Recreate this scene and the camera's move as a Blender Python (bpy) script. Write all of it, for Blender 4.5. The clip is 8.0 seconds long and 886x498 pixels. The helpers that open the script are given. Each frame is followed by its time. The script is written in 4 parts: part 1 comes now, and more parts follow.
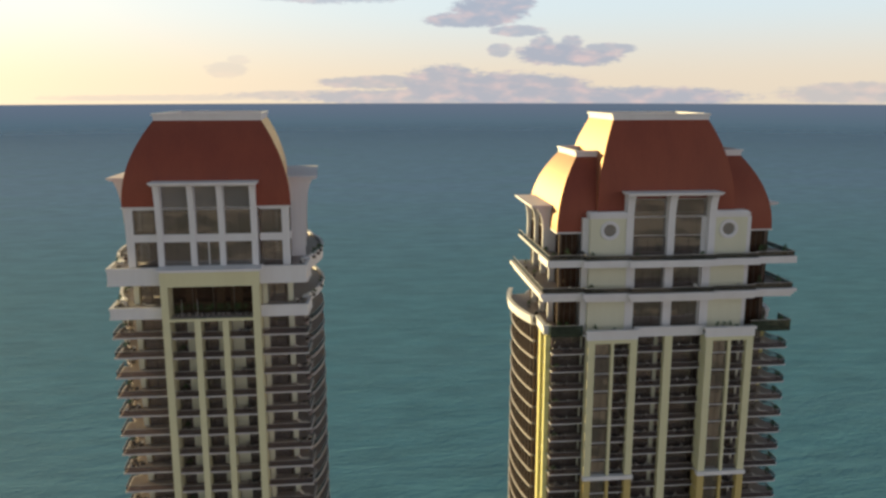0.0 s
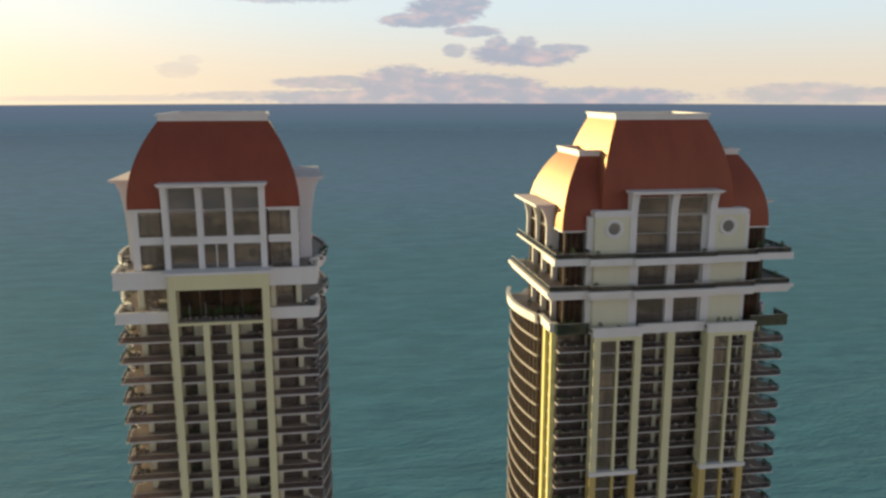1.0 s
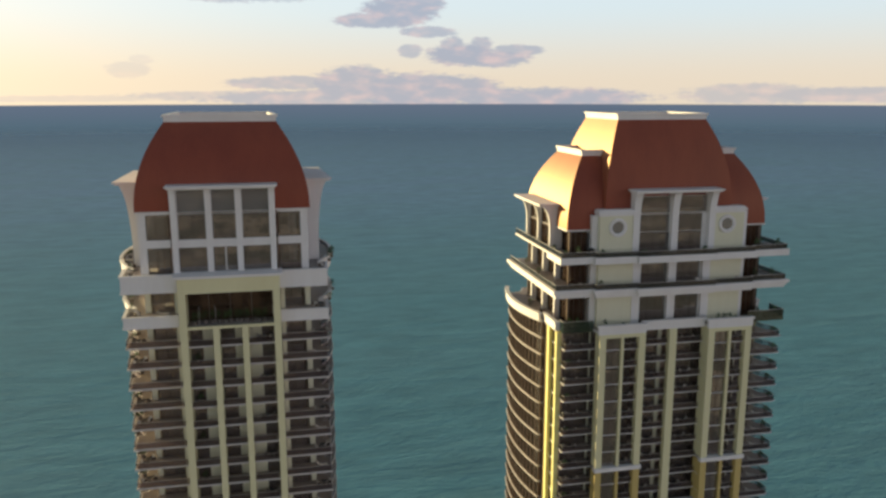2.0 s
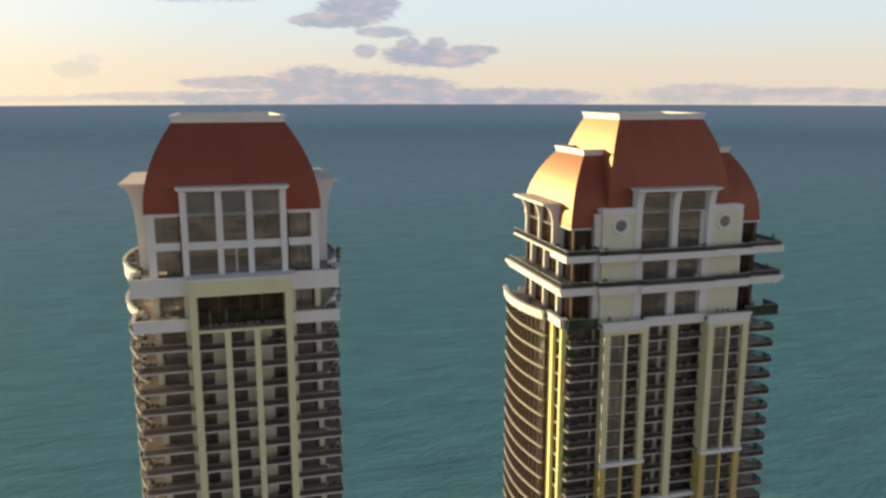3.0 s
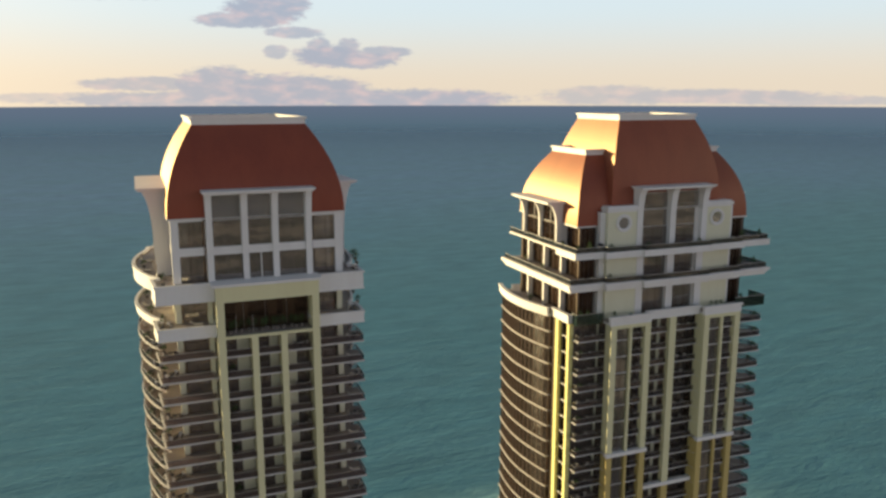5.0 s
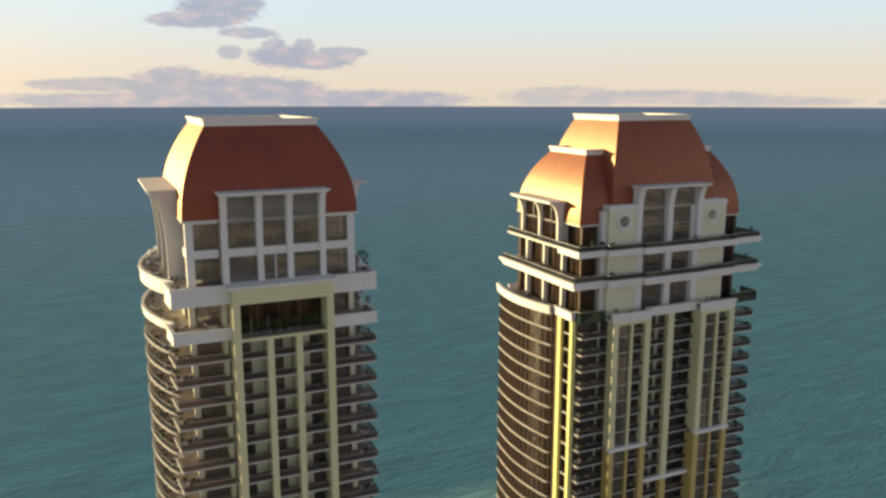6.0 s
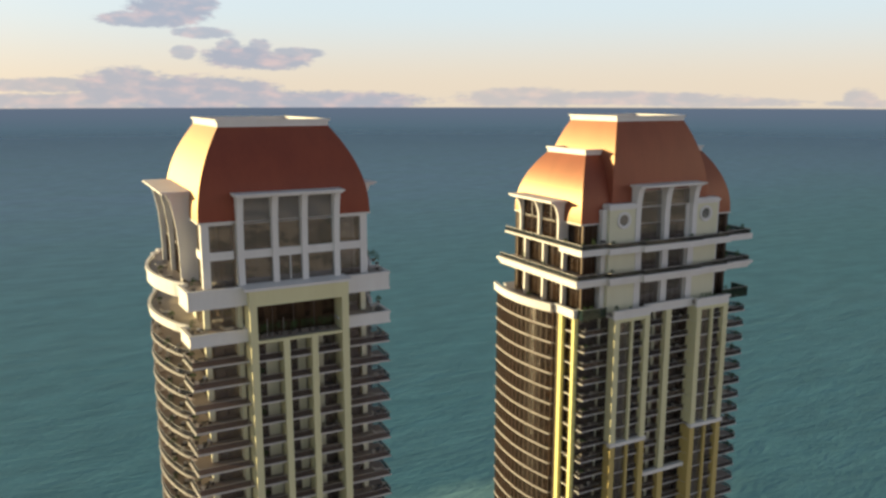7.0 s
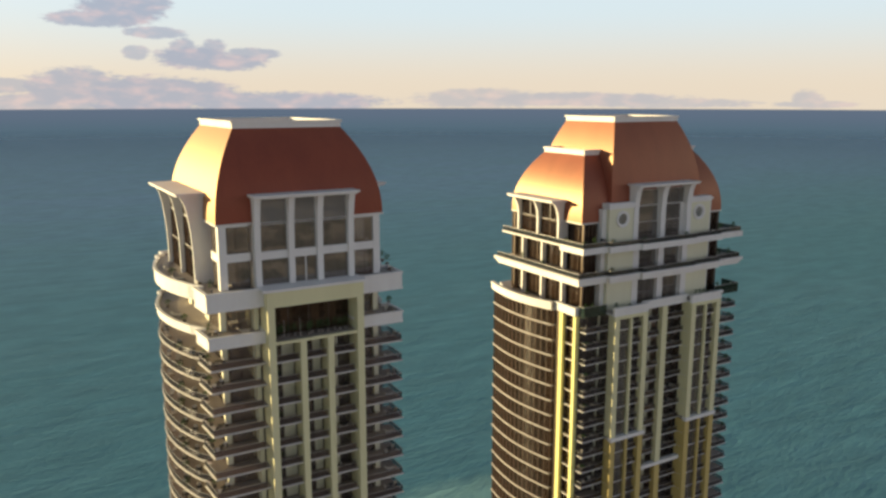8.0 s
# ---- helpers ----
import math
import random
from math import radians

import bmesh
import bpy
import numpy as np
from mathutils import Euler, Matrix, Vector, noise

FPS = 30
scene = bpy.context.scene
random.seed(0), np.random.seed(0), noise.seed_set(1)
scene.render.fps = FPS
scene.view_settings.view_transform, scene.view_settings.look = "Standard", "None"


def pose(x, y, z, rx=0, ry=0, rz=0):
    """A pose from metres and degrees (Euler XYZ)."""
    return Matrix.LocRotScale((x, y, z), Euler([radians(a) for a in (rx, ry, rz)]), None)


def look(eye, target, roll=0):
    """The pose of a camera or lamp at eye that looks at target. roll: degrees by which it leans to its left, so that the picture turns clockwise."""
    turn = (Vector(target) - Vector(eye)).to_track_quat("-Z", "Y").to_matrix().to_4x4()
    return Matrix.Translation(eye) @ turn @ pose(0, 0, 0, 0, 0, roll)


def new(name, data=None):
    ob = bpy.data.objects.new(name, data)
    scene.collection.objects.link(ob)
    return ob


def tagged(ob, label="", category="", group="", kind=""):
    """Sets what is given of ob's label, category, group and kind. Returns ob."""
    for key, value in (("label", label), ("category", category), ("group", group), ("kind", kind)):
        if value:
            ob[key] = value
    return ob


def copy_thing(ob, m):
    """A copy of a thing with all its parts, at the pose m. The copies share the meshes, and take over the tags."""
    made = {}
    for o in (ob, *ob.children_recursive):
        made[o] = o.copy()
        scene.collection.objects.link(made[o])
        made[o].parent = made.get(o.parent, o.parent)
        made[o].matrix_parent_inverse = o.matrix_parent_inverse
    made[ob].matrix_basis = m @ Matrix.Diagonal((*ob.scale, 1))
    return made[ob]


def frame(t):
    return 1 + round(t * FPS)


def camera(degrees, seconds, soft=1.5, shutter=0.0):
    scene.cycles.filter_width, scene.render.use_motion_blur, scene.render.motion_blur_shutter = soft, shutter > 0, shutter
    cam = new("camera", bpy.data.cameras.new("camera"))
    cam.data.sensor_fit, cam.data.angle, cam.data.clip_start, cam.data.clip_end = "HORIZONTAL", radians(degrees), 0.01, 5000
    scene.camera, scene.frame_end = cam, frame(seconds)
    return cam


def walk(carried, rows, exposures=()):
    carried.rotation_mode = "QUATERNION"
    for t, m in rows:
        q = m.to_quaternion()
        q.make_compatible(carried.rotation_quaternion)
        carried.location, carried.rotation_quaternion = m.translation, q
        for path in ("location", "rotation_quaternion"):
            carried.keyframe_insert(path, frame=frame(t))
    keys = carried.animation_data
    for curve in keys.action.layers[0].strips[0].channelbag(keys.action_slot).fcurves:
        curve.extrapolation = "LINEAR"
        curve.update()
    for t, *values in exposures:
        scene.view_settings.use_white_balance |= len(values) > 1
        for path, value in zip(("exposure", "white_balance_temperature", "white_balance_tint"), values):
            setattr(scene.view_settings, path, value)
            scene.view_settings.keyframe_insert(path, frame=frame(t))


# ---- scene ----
cam = camera(58.5, 8.0, soft=2.7)
METRES, EYE, TILT, LEAN, TURN = 72.0, 165.0, 0.0, 0.0, -5.6
ROWS = [
    (0.0, 0.0, 0.0, 0.0, -0.0, -11.19, 0.02),
    (0.5, -0.0624, -0.0, -0.0001, -1.57, -11.18, 0.02),
    (1.0, -0.1253, 0.0011, -0.0004, -3.15, -11.17, 0.01),
    (1.5, -0.1876, 0.0037, -0.0006, -4.71, -11.15, 0.01),
    (3.0, -0.3741, 0.0189, -0.0002, -9.38, -11.12, 0.01),
    (3.5, -0.4359, 0.0254, -0.0002, -10.92, -11.1, 0.02),
    (4.0, -0.4979, 0.0335, 0.0001, -12.47, -11.09, 0.02),
    (4.5, -0.5598, 0.0422, 0.0, -14.02, -11.06, 0.01),
    (6.0, -0.7449, 0.076, 0.0006, -18.62, -10.97, 0.0),
    (6.5, -0.806, 0.0891, 0.0005, -20.14, -10.94, -0.01),
    (7.0, -0.867, 0.1033, 0.0005, -21.65, -10.9, -0.03),
    (7.5, -0.9282, 0.1188, 0.0008, -23.17, -10.87, -0.04),
    (8.0, -0.9878, 0.1344, 0.001, -24.65, -10.83, -0.03),
]
walk(cam, [(t, pose(0, 0, EYE, TILT, LEAN, TURN) @ pose(METRES * x, METRES * y, METRES * z, 90 + pitch, roll, yaw)) for t, x, y, z, yaw, pitch, roll in ROWS])

# ---- world, sun, exposure ----
SUN_AZ, SUN_EL = -49.0, 6.5          # degrees, azimuth from +y towards +x
HORIZON = -0.0131                      # sine of the dip of the sea's horizon


class Nodes:
    """Short names for building node trees."""

    def __init__(self, tree):
        self.t = tree
        tree.nodes.clear()

    def n(self, kind, ins=None, **props):
        nd = self.t.nodes.new(kind)
        if "operation" in props:
            nd.operation = props["operation"]
        if "use_clamp" in props:
            nd.use_clamp = props["use_clamp"]
        if "interpolation_type" in props:
            nd.interpolation_type = props["interpolation_type"]
        if "data_type" in props:
            nd.data_type = props["data_type"]
        if "sky_type" in props:
            nd.sky_type = props["sky_type"]
        if "sun_disc" in props:
            nd.sun_disc = props["sun_disc"]
        if "sun_elevation" in props:
            nd.sun_elevation = props["sun_elevation"]
        if "sun_rotation" in props:
            nd.sun_rotation = props["sun_rotation"]
        if "altitude" in props:
            nd.altitude = props["altitude"]
        if "air_density" in props:
            nd.air_density = props["air_density"]
        if "dust_density" in props:
            nd.dust_density = props["dust_density"]
        if "ozone_density" in props:
            nd.ozone_density = props["ozone_density"]
        for key, value in (ins or {}).items():
            self.put(nd.inputs[key], value)
        return nd

    def put(self, socket, value):
        if isinstance(value, bpy.types.NodeSocket):
            self.t.links.new(value, socket)
        else:
            socket.default_value = value

    def m(self, op, a, b=0.0, c=0.0, clamp=False):
        nd = self.n("ShaderNodeMath", {0: a, 1: b, 2: c}, operation=op, use_clamp=clamp)
        return nd.outputs[0]

    def ramp(self, x, lo, hi):
        nd = self.n("ShaderNodeMapRange", {"Value": x, "From Min": lo, "From Max": hi}, interpolation_type="SMOOTHSTEP")
        return nd.outputs["Result"]

    def mix(self, f, a, b):
        nd = self.n("ShaderNodeMix", data_type="RGBA")
        self.put(nd.inputs[0], f)
        self.put(nd.inputs[6], a)
        self.put(nd.inputs[7], b)
        return nd.outputs[2]

    def noise(self, vec, scale, detail=4.0, rough=0.55, dist=0.0):
        return self.n("ShaderNodeTexNoise", {"Vector": vec, "Scale": scale, "Detail": detail, "Roughness": rough, "Distortion": dist}).outputs["Fac"]


def rgb(r, g, b):
    return (r, g, b, 1.0)


world = bpy.data.worlds.new("world")
scene.world = world
world.use_nodes = True
W = Nodes(world.node_tree)
sky = W.n("ShaderNodeTexSky", sky_type="NISHITA", sun_disc=False, sun_elevation=radians(SUN_EL), sun_rotation=radians(SUN_AZ),
          altitude=100.0, air_density=1.0, dust_density=1.5, ozone_density=1.2)
direction = W.n("ShaderNodeTexCoord").outputs["Generated"]
sep = W.n("ShaderNodeSeparateXYZ", {0: direction})
dx, dy, dz = sep.outputs
azimuth = W.m("MULTIPLY", W.m("ARCTAN2", dx, dy), 57.29578)
height = W.m("MULTIPLY", W.m("ARCSINE", dz), 57.29578)
flat = W.n("ShaderNodeCombineXYZ", {0: azimuth, 1: W.m("MULTIPLY", height, 2.6), 2: 0.0}).outputs[0]
wisp = W.noise(flat, 0.36, 5.0, 0.55)
fine = W.noise(flat, 1.6, 5.0, 0.6)
# clouds: azimuth, height, half width, half height (degrees), density
CLOUDS = [
    (8.9, 5.6, 2.4, 0.95, 1.0), (7.0, 4.95, 2.5, 0.5, 0.95), (10.3, 6.2, 1.5, 0.9, 0.95), (10.9, 4.2, 1.8, 0.36, 0.85), (9.6, 2.9, 0.85, 0.42, 0.75),
    (13.4, 2.65, 2.6, 0.7, 1.0), (15.5, 2.4, 2.3, 0.55, 0.95), (17.0, 2.95, 1.8, 0.36, 0.85), (12.5, 3.3, 0.8, 0.55, 0.85), (14.6, 3.4, 0.75, 0.5, 0.85),
    (5.9, 0.55, 3.2, 1.2, 0.9), (1.5, 0.70, 4.2, 0.45, 0.75), (10.6, 0.15, 5.2, 1.15, 0.95), (18.5, -0.35, 7.2, 0.68, 0.95), (-2.0, -0.2, 7.5, 0.32, 0.5), (4.0, -0.3, 9.0, 0.5, 0.8),
    (-2.3, 6.6, 4.8, 0.55, 0.75), (-9.4, 1.55, 1.3, 0.5, 0.25), (-8.5, 2.2, 0.7, 0.28, 0.2), (-14.0, -0.35, 7.0, 0.2, 0.3),
    (33.0, -0.05, 4.5, 0.62, 0.6), (39.5, -0.1, 7.0, 0.45, 0.7), (45.5, -0.35, 5.5, 0.32, 0.6), (54.6, -0.1, 0.9, 0.6, 0.6), (54.9, -0.42, 2.2, 0.22, 0.6),
    (76.0, 2.5, 9.0, 1.2, 0.7), (-45.0, 5.0, 7.0, 0.9, 0.5), (-80.0, 3.0, 12.0, 1.1, 0.6), (110.0, 6.0, 11.0, 1.4, 0.6),
    (150.0, 4.0, 12.0, 1.2, 0.6), (-140.0, 5.0, 13.0, 1.5, 0.6),
]
cover = 0.0
for a, h, ra, rh, amount in CLOUDS:
    u = W.m("DIVIDE", W.m("SUBTRACT", azimuth, a), ra)
    v = W.m("DIVIDE", W.m("SUBTRACT", height, h), rh)
    r2 = W.m("ADD", W.m("MULTIPLY", u, u), W.m("MULTIPLY", v, v))
    ragged = W.m("ADD", W.m("SUBTRACT", 1.0, r2), W.m("ADD", W.m("MULTIPLY", W.m("SUBTRACT", wisp, 0.5), 1.5), W.m("MULTIPLY", W.m("SUBTRACT", fine, 0.5), 2.0)))
    inside = W.m("MULTIPLY", W.m("MULTIPLY", W.ramp(ragged, -0.62, 0.34), W.ramp(r2, 2.6, 1.3)), amount)
    cover = W.m("MAXIMUM", cover, inside)
# haze: the lowest degrees of the sky turn cream, paler higher up
SKY_GAIN = 0.038
clear = W.n("ShaderNodeVectorMath", {0: sky.outputs[0], 1: (SKY_GAIN, SKY_GAIN, SKY_GAIN)}, operation="MULTIPLY").outputs[0]
toward = W.m("COSINE", W.m("MULTIPLY", W.m("SUBTRACT", azimuth, SUN_AZ), 0.0174533))
glow = W.m("POWER", W.m("MAXIMUM", toward, 0.0), 5.0)
haze = W.mix(glow, rgb(0.292, 0.252, 0.200), rgb(0.47, 0.375, 0.245))
pale = W.mix(glow, rgb(0.245, 0.285, 0.303), rgb(0.44, 0.41, 0.345))
haze = W.mix(W.ramp(height, 0.3, 6.5), haze, pale)
# sky opposite the sun, out of view, brightened to light the shaded fronts
haze = W.mix(W.ramp(toward, -0.4, -1.0), haze, rgb(0.46, 0.415, 0.445))
clear = W.mix(W.m("MULTIPLY", W.ramp(height, 28.0, 6.0), 0.92), clear, haze)
puff = W.noise(flat, 0.55, 3.0, 0.5)
lit = W.mix(W.m("MULTIPLY", W.ramp(puff, 0.42, 0.75), 0.8), rgb(0.125, 0.138, 0.172), rgb(0.245, 0.185, 0.185))
cloudy = W.mix(W.m("MULTIPLY", cover, 0.85), clear, lit)
# sea below the horizon is painted on the world, its top paled for haze
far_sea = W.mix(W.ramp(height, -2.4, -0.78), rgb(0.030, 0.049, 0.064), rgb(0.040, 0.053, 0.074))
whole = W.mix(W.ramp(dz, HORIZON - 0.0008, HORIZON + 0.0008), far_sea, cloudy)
W.n("ShaderNodeOutputWorld", {0: W.n("ShaderNodeBackground", {"Color": whole, "Strength": 1.0}).outputs[0]})

sun_data = bpy.data.lights.new("sun", "SUN")
sun_data.energy, sun_data.angle, sun_data.color = 3.0, radians(0.6), (1.0, 0.80, 0.42)
scene.view_settings.exposure = 1.6
sun = new("sun", sun_data)
sa, se = radians(SUN_AZ), radians(SUN_EL)
sun.matrix_world = look((math.sin(sa) * math.cos(se) * 400, 150 + math.cos(sa) * math.cos(se) * 400, 150 + math.sin(se) * 400), (0, 150, 150))


# ---- materials ----
def material(name, colour, second=None, rough=0.6, metal=0.0, scale=0.6, amount=0.5, bump=0.0, bump_scale=8.0, random=0.0, specular=0.5, streak=False):
    mat = bpy.data.materials.new(name)
    mat.use_nodes = True
    k = Nodes(mat.node_tree)
    co = k.n("ShaderNodeTexCoord").outputs["Object"]
    pos = k.n("ShaderNodeNewGeometry").outputs["Position"]
    if streak:
        pos = k.n("ShaderNodeMapping", {"Vector": pos, "Scale": (1.0, 1.0, 0.12)}).outputs[0]
    a = k.noise(pos, scale, 5.0, 0.6)
    b = k.noise(pos, scale * 9.0, 3.0, 0.6)
    f = k.m("ADD", k.m("MULTIPLY", k.ramp(a, 0.35, 0.7), 0.7), k.m("MULTIPLY", k.ramp(b, 0.3, 0.75), 0.3))
    second = second or tuple(c * 0.82 for c in colour)
    col = k.mix(k.m("MULTIPLY", f, amount), rgb(*colour), rgb(*second))
    if random:
        hue = k.n("ShaderNodeObjectInfo").outputs["Random"]
        col = k.n("ShaderNodeHueSaturation", {"Color": col, "Value": k.m("ADD", 1.0 - random / 2, k.m("MULTIPLY", hue, random))}).outputs[0]
    ins = {"Base Color": col, "Metallic": metal, "Roughness": k.m("ADD", rough - 0.06, k.m("MULTIPLY", b, 0.12)), "Specular IOR Level": specular}
    if bump:
        ins["Normal"] = k.n("ShaderNodeBump", {"Height": k.noise(pos, bump_scale, 4.0), "Strength": bump, "Distance": 0.05}).outputs[0]
    k.n("ShaderNodeOutputMaterial", {0: k.n("ShaderNodeBsdfPrincipled", ins).outputs[0]})
    return mat


def glass_material(name, tint, gloss=0.10, clear=0.75, rough=0.01, shine_grey=0.9):
    """A thin pane: clear and tinted, with a gloss that grows at a slant."""
    mat = bpy.data.materials.new(name)
    mat.use_nodes = True
    k = Nodes(mat.node_tree)
    pos = k.n("ShaderNodeNewGeometry").outputs["Position"]
    wave = k.n("ShaderNodeBump", {"Height": k.noise(pos, 0.5, 2.0), "Strength": 0.035, "Distance": 0.2}).outputs[0]
    fresnel = k.n("ShaderNodeLayerWeight", {"Blend": 0.35}).outputs["Fresnel"]
    body = k.n("ShaderNodeMixShader", {0: clear, 1: k.n("ShaderNodeBsdfDiffuse", {"Color": rgb(*tint)}).outputs[0],
                                       2: k.n("ShaderNodeBsdfTransparent", {"Color": rgb(*(min(1.0, 0.45 + 3.0 * c) for c in tint))}).outputs[0]}).outputs[0]
    shine = k.n("ShaderNodeBsdfGlossy", {"Color": rgb(shine_grey, shine_grey, shine_grey), "Roughness": rough, "Normal": wave}).outputs[0]
    f = k.m("ADD", gloss, k.m("MULTIPLY", fresnel, 0.55), clamp=True)
    k.n("ShaderNodeOutputMaterial", {0: k.n("ShaderNodeMixShader", {0: f, 1: body, 2: shine}).outputs[0]})
    return mat


def roof_material():
    """Copper-coloured metal sheet: matt red-brown with a satin copper sheen, faint upright seams and streaks."""
    mat = bpy.data.materials.new("copper_roof")
    mat.use_nodes = True
    k = Nodes(mat.node_tree)
    pos = k.n("ShaderNodeNewGeometry").outputs["Position"]
    long = k.n("ShaderNodeMapping", {"Vector": pos, "Scale": (1.0, 1.0, 0.12)}).outputs[0]
    stain = k.noise(long, 0.22, 5.0, 0.6)
    grain = k.noise(long, 2.5, 4.0, 0.6)
    f = k.m("ADD", k.m("MULTIPLY", k.ramp(stain, 0.35, 0.7), 0.7), k.m("MULTIPLY", k.ramp(grain, 0.3, 0.75), 0.3))
    col = k.mix(f, rgb(0.300, 0.080, 0.053), rgb(0.235, 0.062, 0.046))
    relief = k.n("ShaderNodeBump", {"Height": grain, "Strength": 0.12, "Distance": 0.05}).outputs[0]
    matt = k.n("ShaderNodeBsdfDiffuse", {"Color": col, "Normal": relief}).outputs[0]
    slant = k.n("ShaderNodeLayerWeight", {"Blend": 0.5}).outputs["Facing"]
    gloss = k.m("ADD", 0.02, k.m("MULTIPLY", k.m("MULTIPLY", slant, slant), 0.72), clamp=True)
    sheen = k.n("ShaderNodeBsdfGlossy", {"Color": rgb(0.95, 0.72, 0.44), "Roughness": k.m("ADD", 0.38, k.m("MULTIPLY", grain, 0.1)), "Normal": relief}).outputs[0]
    k.n("ShaderNodeOutputMaterial", {0: k.n("ShaderNodeMixShader", {0: gloss, 1: matt, 2: sheen}).outputs[0]})
    return mat


def land_material():
    """Unseen town blocks, added for the windows to reflect: pale roofs, streets, dark trees."""
    mat = bpy.data.materials.new("built_up_land")
    mat.use_nodes = True
    k = Nodes(mat.node_tree)
    pos = k.n("ShaderNodeNewGeometry").outputs["Position"]
    cells = k.n("ShaderNodeTexVoronoi", {"Vector": pos, "Scale": 0.03}).outputs["Color"]
    tone = k.n("ShaderNodeSeparateColor", {0: cells}).outputs
    col = k.mix(k.ramp(tone[0], 0.35, 0.6), rgb(0.06, 0.075, 0.035), rgb(0.55, 0.46, 0.36))
    col = k.mix(k.ramp(tone[1], 0.6, 0.8), col, rgb(0.16, 0.14, 0.12))
    col = k.mix(k.m("MULTIPLY", k.noise(pos, 0.15, 4.0), 0.5), col, rgb(0.12, 0.11, 0.07))
    k.n("ShaderNodeOutputMaterial", {0: k.n("ShaderNodeBsdfPrincipled", {"Base Color": col, "Roughness": 0.9}).outputs[0]})
    return mat


WHITE = material("white_stucco", (0.80, 0.78, 0.77), (0.68, 0.64, 0.62), 0.75, scale=0.25, bump=0.25, bump_scale=6.0, streak=True)
YELLOW = material("pale_yellow_stucco", (0.75, 0.71, 0.45), (0.66, 0.61, 0.37), 0.75, scale=0.25, bump=0.25, bump_scale=6.0, streak=True)
CREAM = material("cream_stucco", (0.74, 0.72, 0.55), (0.66, 0.63, 0.46), 0.75, scale=0.25, bump=0.25, bump_scale=6.0, streak=True)
# the piers' yellow again, with warm sunlight put into the colour
SUNLIT_YELLOW = material("sunlit_yellow_stucco", (0.76, 0.71, 0.30), (0.68, 0.61, 0.23), 0.75, scale=0.25, bump=0.25, bump_scale=6.0, streak=True)
OCHRE = material("ochre_stucco", (0.58, 0.45, 0.17), (0.49, 0.37, 0.13), 0.75, scale=0.25, bump=0.25, bump_scale=6.0, streak=True)
SLAB = material("painted_concrete", (0.62, 0.59, 0.57), (0.50, 0.47, 0.45), 0.8, scale=0.5, bump=0.2)
TILE = material("terrace_tiles", (0.35, 0.295, 0.265), (0.25, 0.21, 0.19), 0.6, scale=1.2)
ROOF = roof_material()
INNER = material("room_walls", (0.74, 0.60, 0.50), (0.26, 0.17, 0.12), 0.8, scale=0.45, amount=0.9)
CURTAIN = material("curtain_cloth", (0.33, 0.20, 0.13), (0.44, 0.32, 0.22), 0.9, scale=0.9, random=0.5)
FRAME = material("bronze_frame", (0.12, 0.09, 0.07), (0.08, 0.06, 0.05), 0.4, metal=0.6)
LIGHTFRAME = material("white_frame", (0.72, 0.70, 0.68), (0.6, 0.58, 0.56), 0.5)
RAIL = material("grey_metal_rail", (0.50, 0.48, 0.47), (0.40, 0.38, 0.37), 0.4, metal=0.5)
DARK = material("dark_steel", (0.05, 0.05, 0.055), (0.08, 0.08, 0.08), 0.5, metal=0.3)
FABRIC = material("seat_fabric", (0.62, 0.58, 0.52), (0.50, 0.46, 0.41), 0.9, random=0.5)
WICKER = material("dark_wicker", (0.07, 0.05, 0.04), (0.12, 0.09, 0.07), 0.8, scale=6.0)
LEAF = material("foliage", (0.05, 0.10, 0.03), (0.09, 0.13, 0.04), 0.6, scale=5.0, random=0.5)
POT = material("dark_planter", (0.15, 0.13, 0.115), (0.22, 0.19, 0.165), 0.7)
SAND = material("beach_sand", (0.52, 0.44, 0.33), (0.42, 0.35, 0.26), 0.9, scale=0.05, bump=0.4, bump_scale=1.0)
LAND = land_material()
GLASS = glass_material("window_glass", (0.20, 0.170, 0.152), 0.17, 0.56, shine_grey=0.8)
GREY_GLASS = glass_material("grey_spandrel_glass", (0.22, 0.21, 0.21), 0.12, 0.25)
BROWN_GLASS = glass_material("bronze_glass", (0.085, 0.055, 0.040), 0.06, 0.80, shine_grey=0.30)
RAIL_GLASS = glass_material("railing_glass", (0.14, 0.125, 0.13), 0.01, 0.92, shine_grey=0.5)
DARK_RAIL_GLASS = glass_material("dark_railing_glass", (0.06, 0.06, 0.057), 0.05, 0.70)
GREEN_GLASS = glass_material("green_balustrade_glass", (0.036, 0.062, 0.045), 0.06, 0.55)


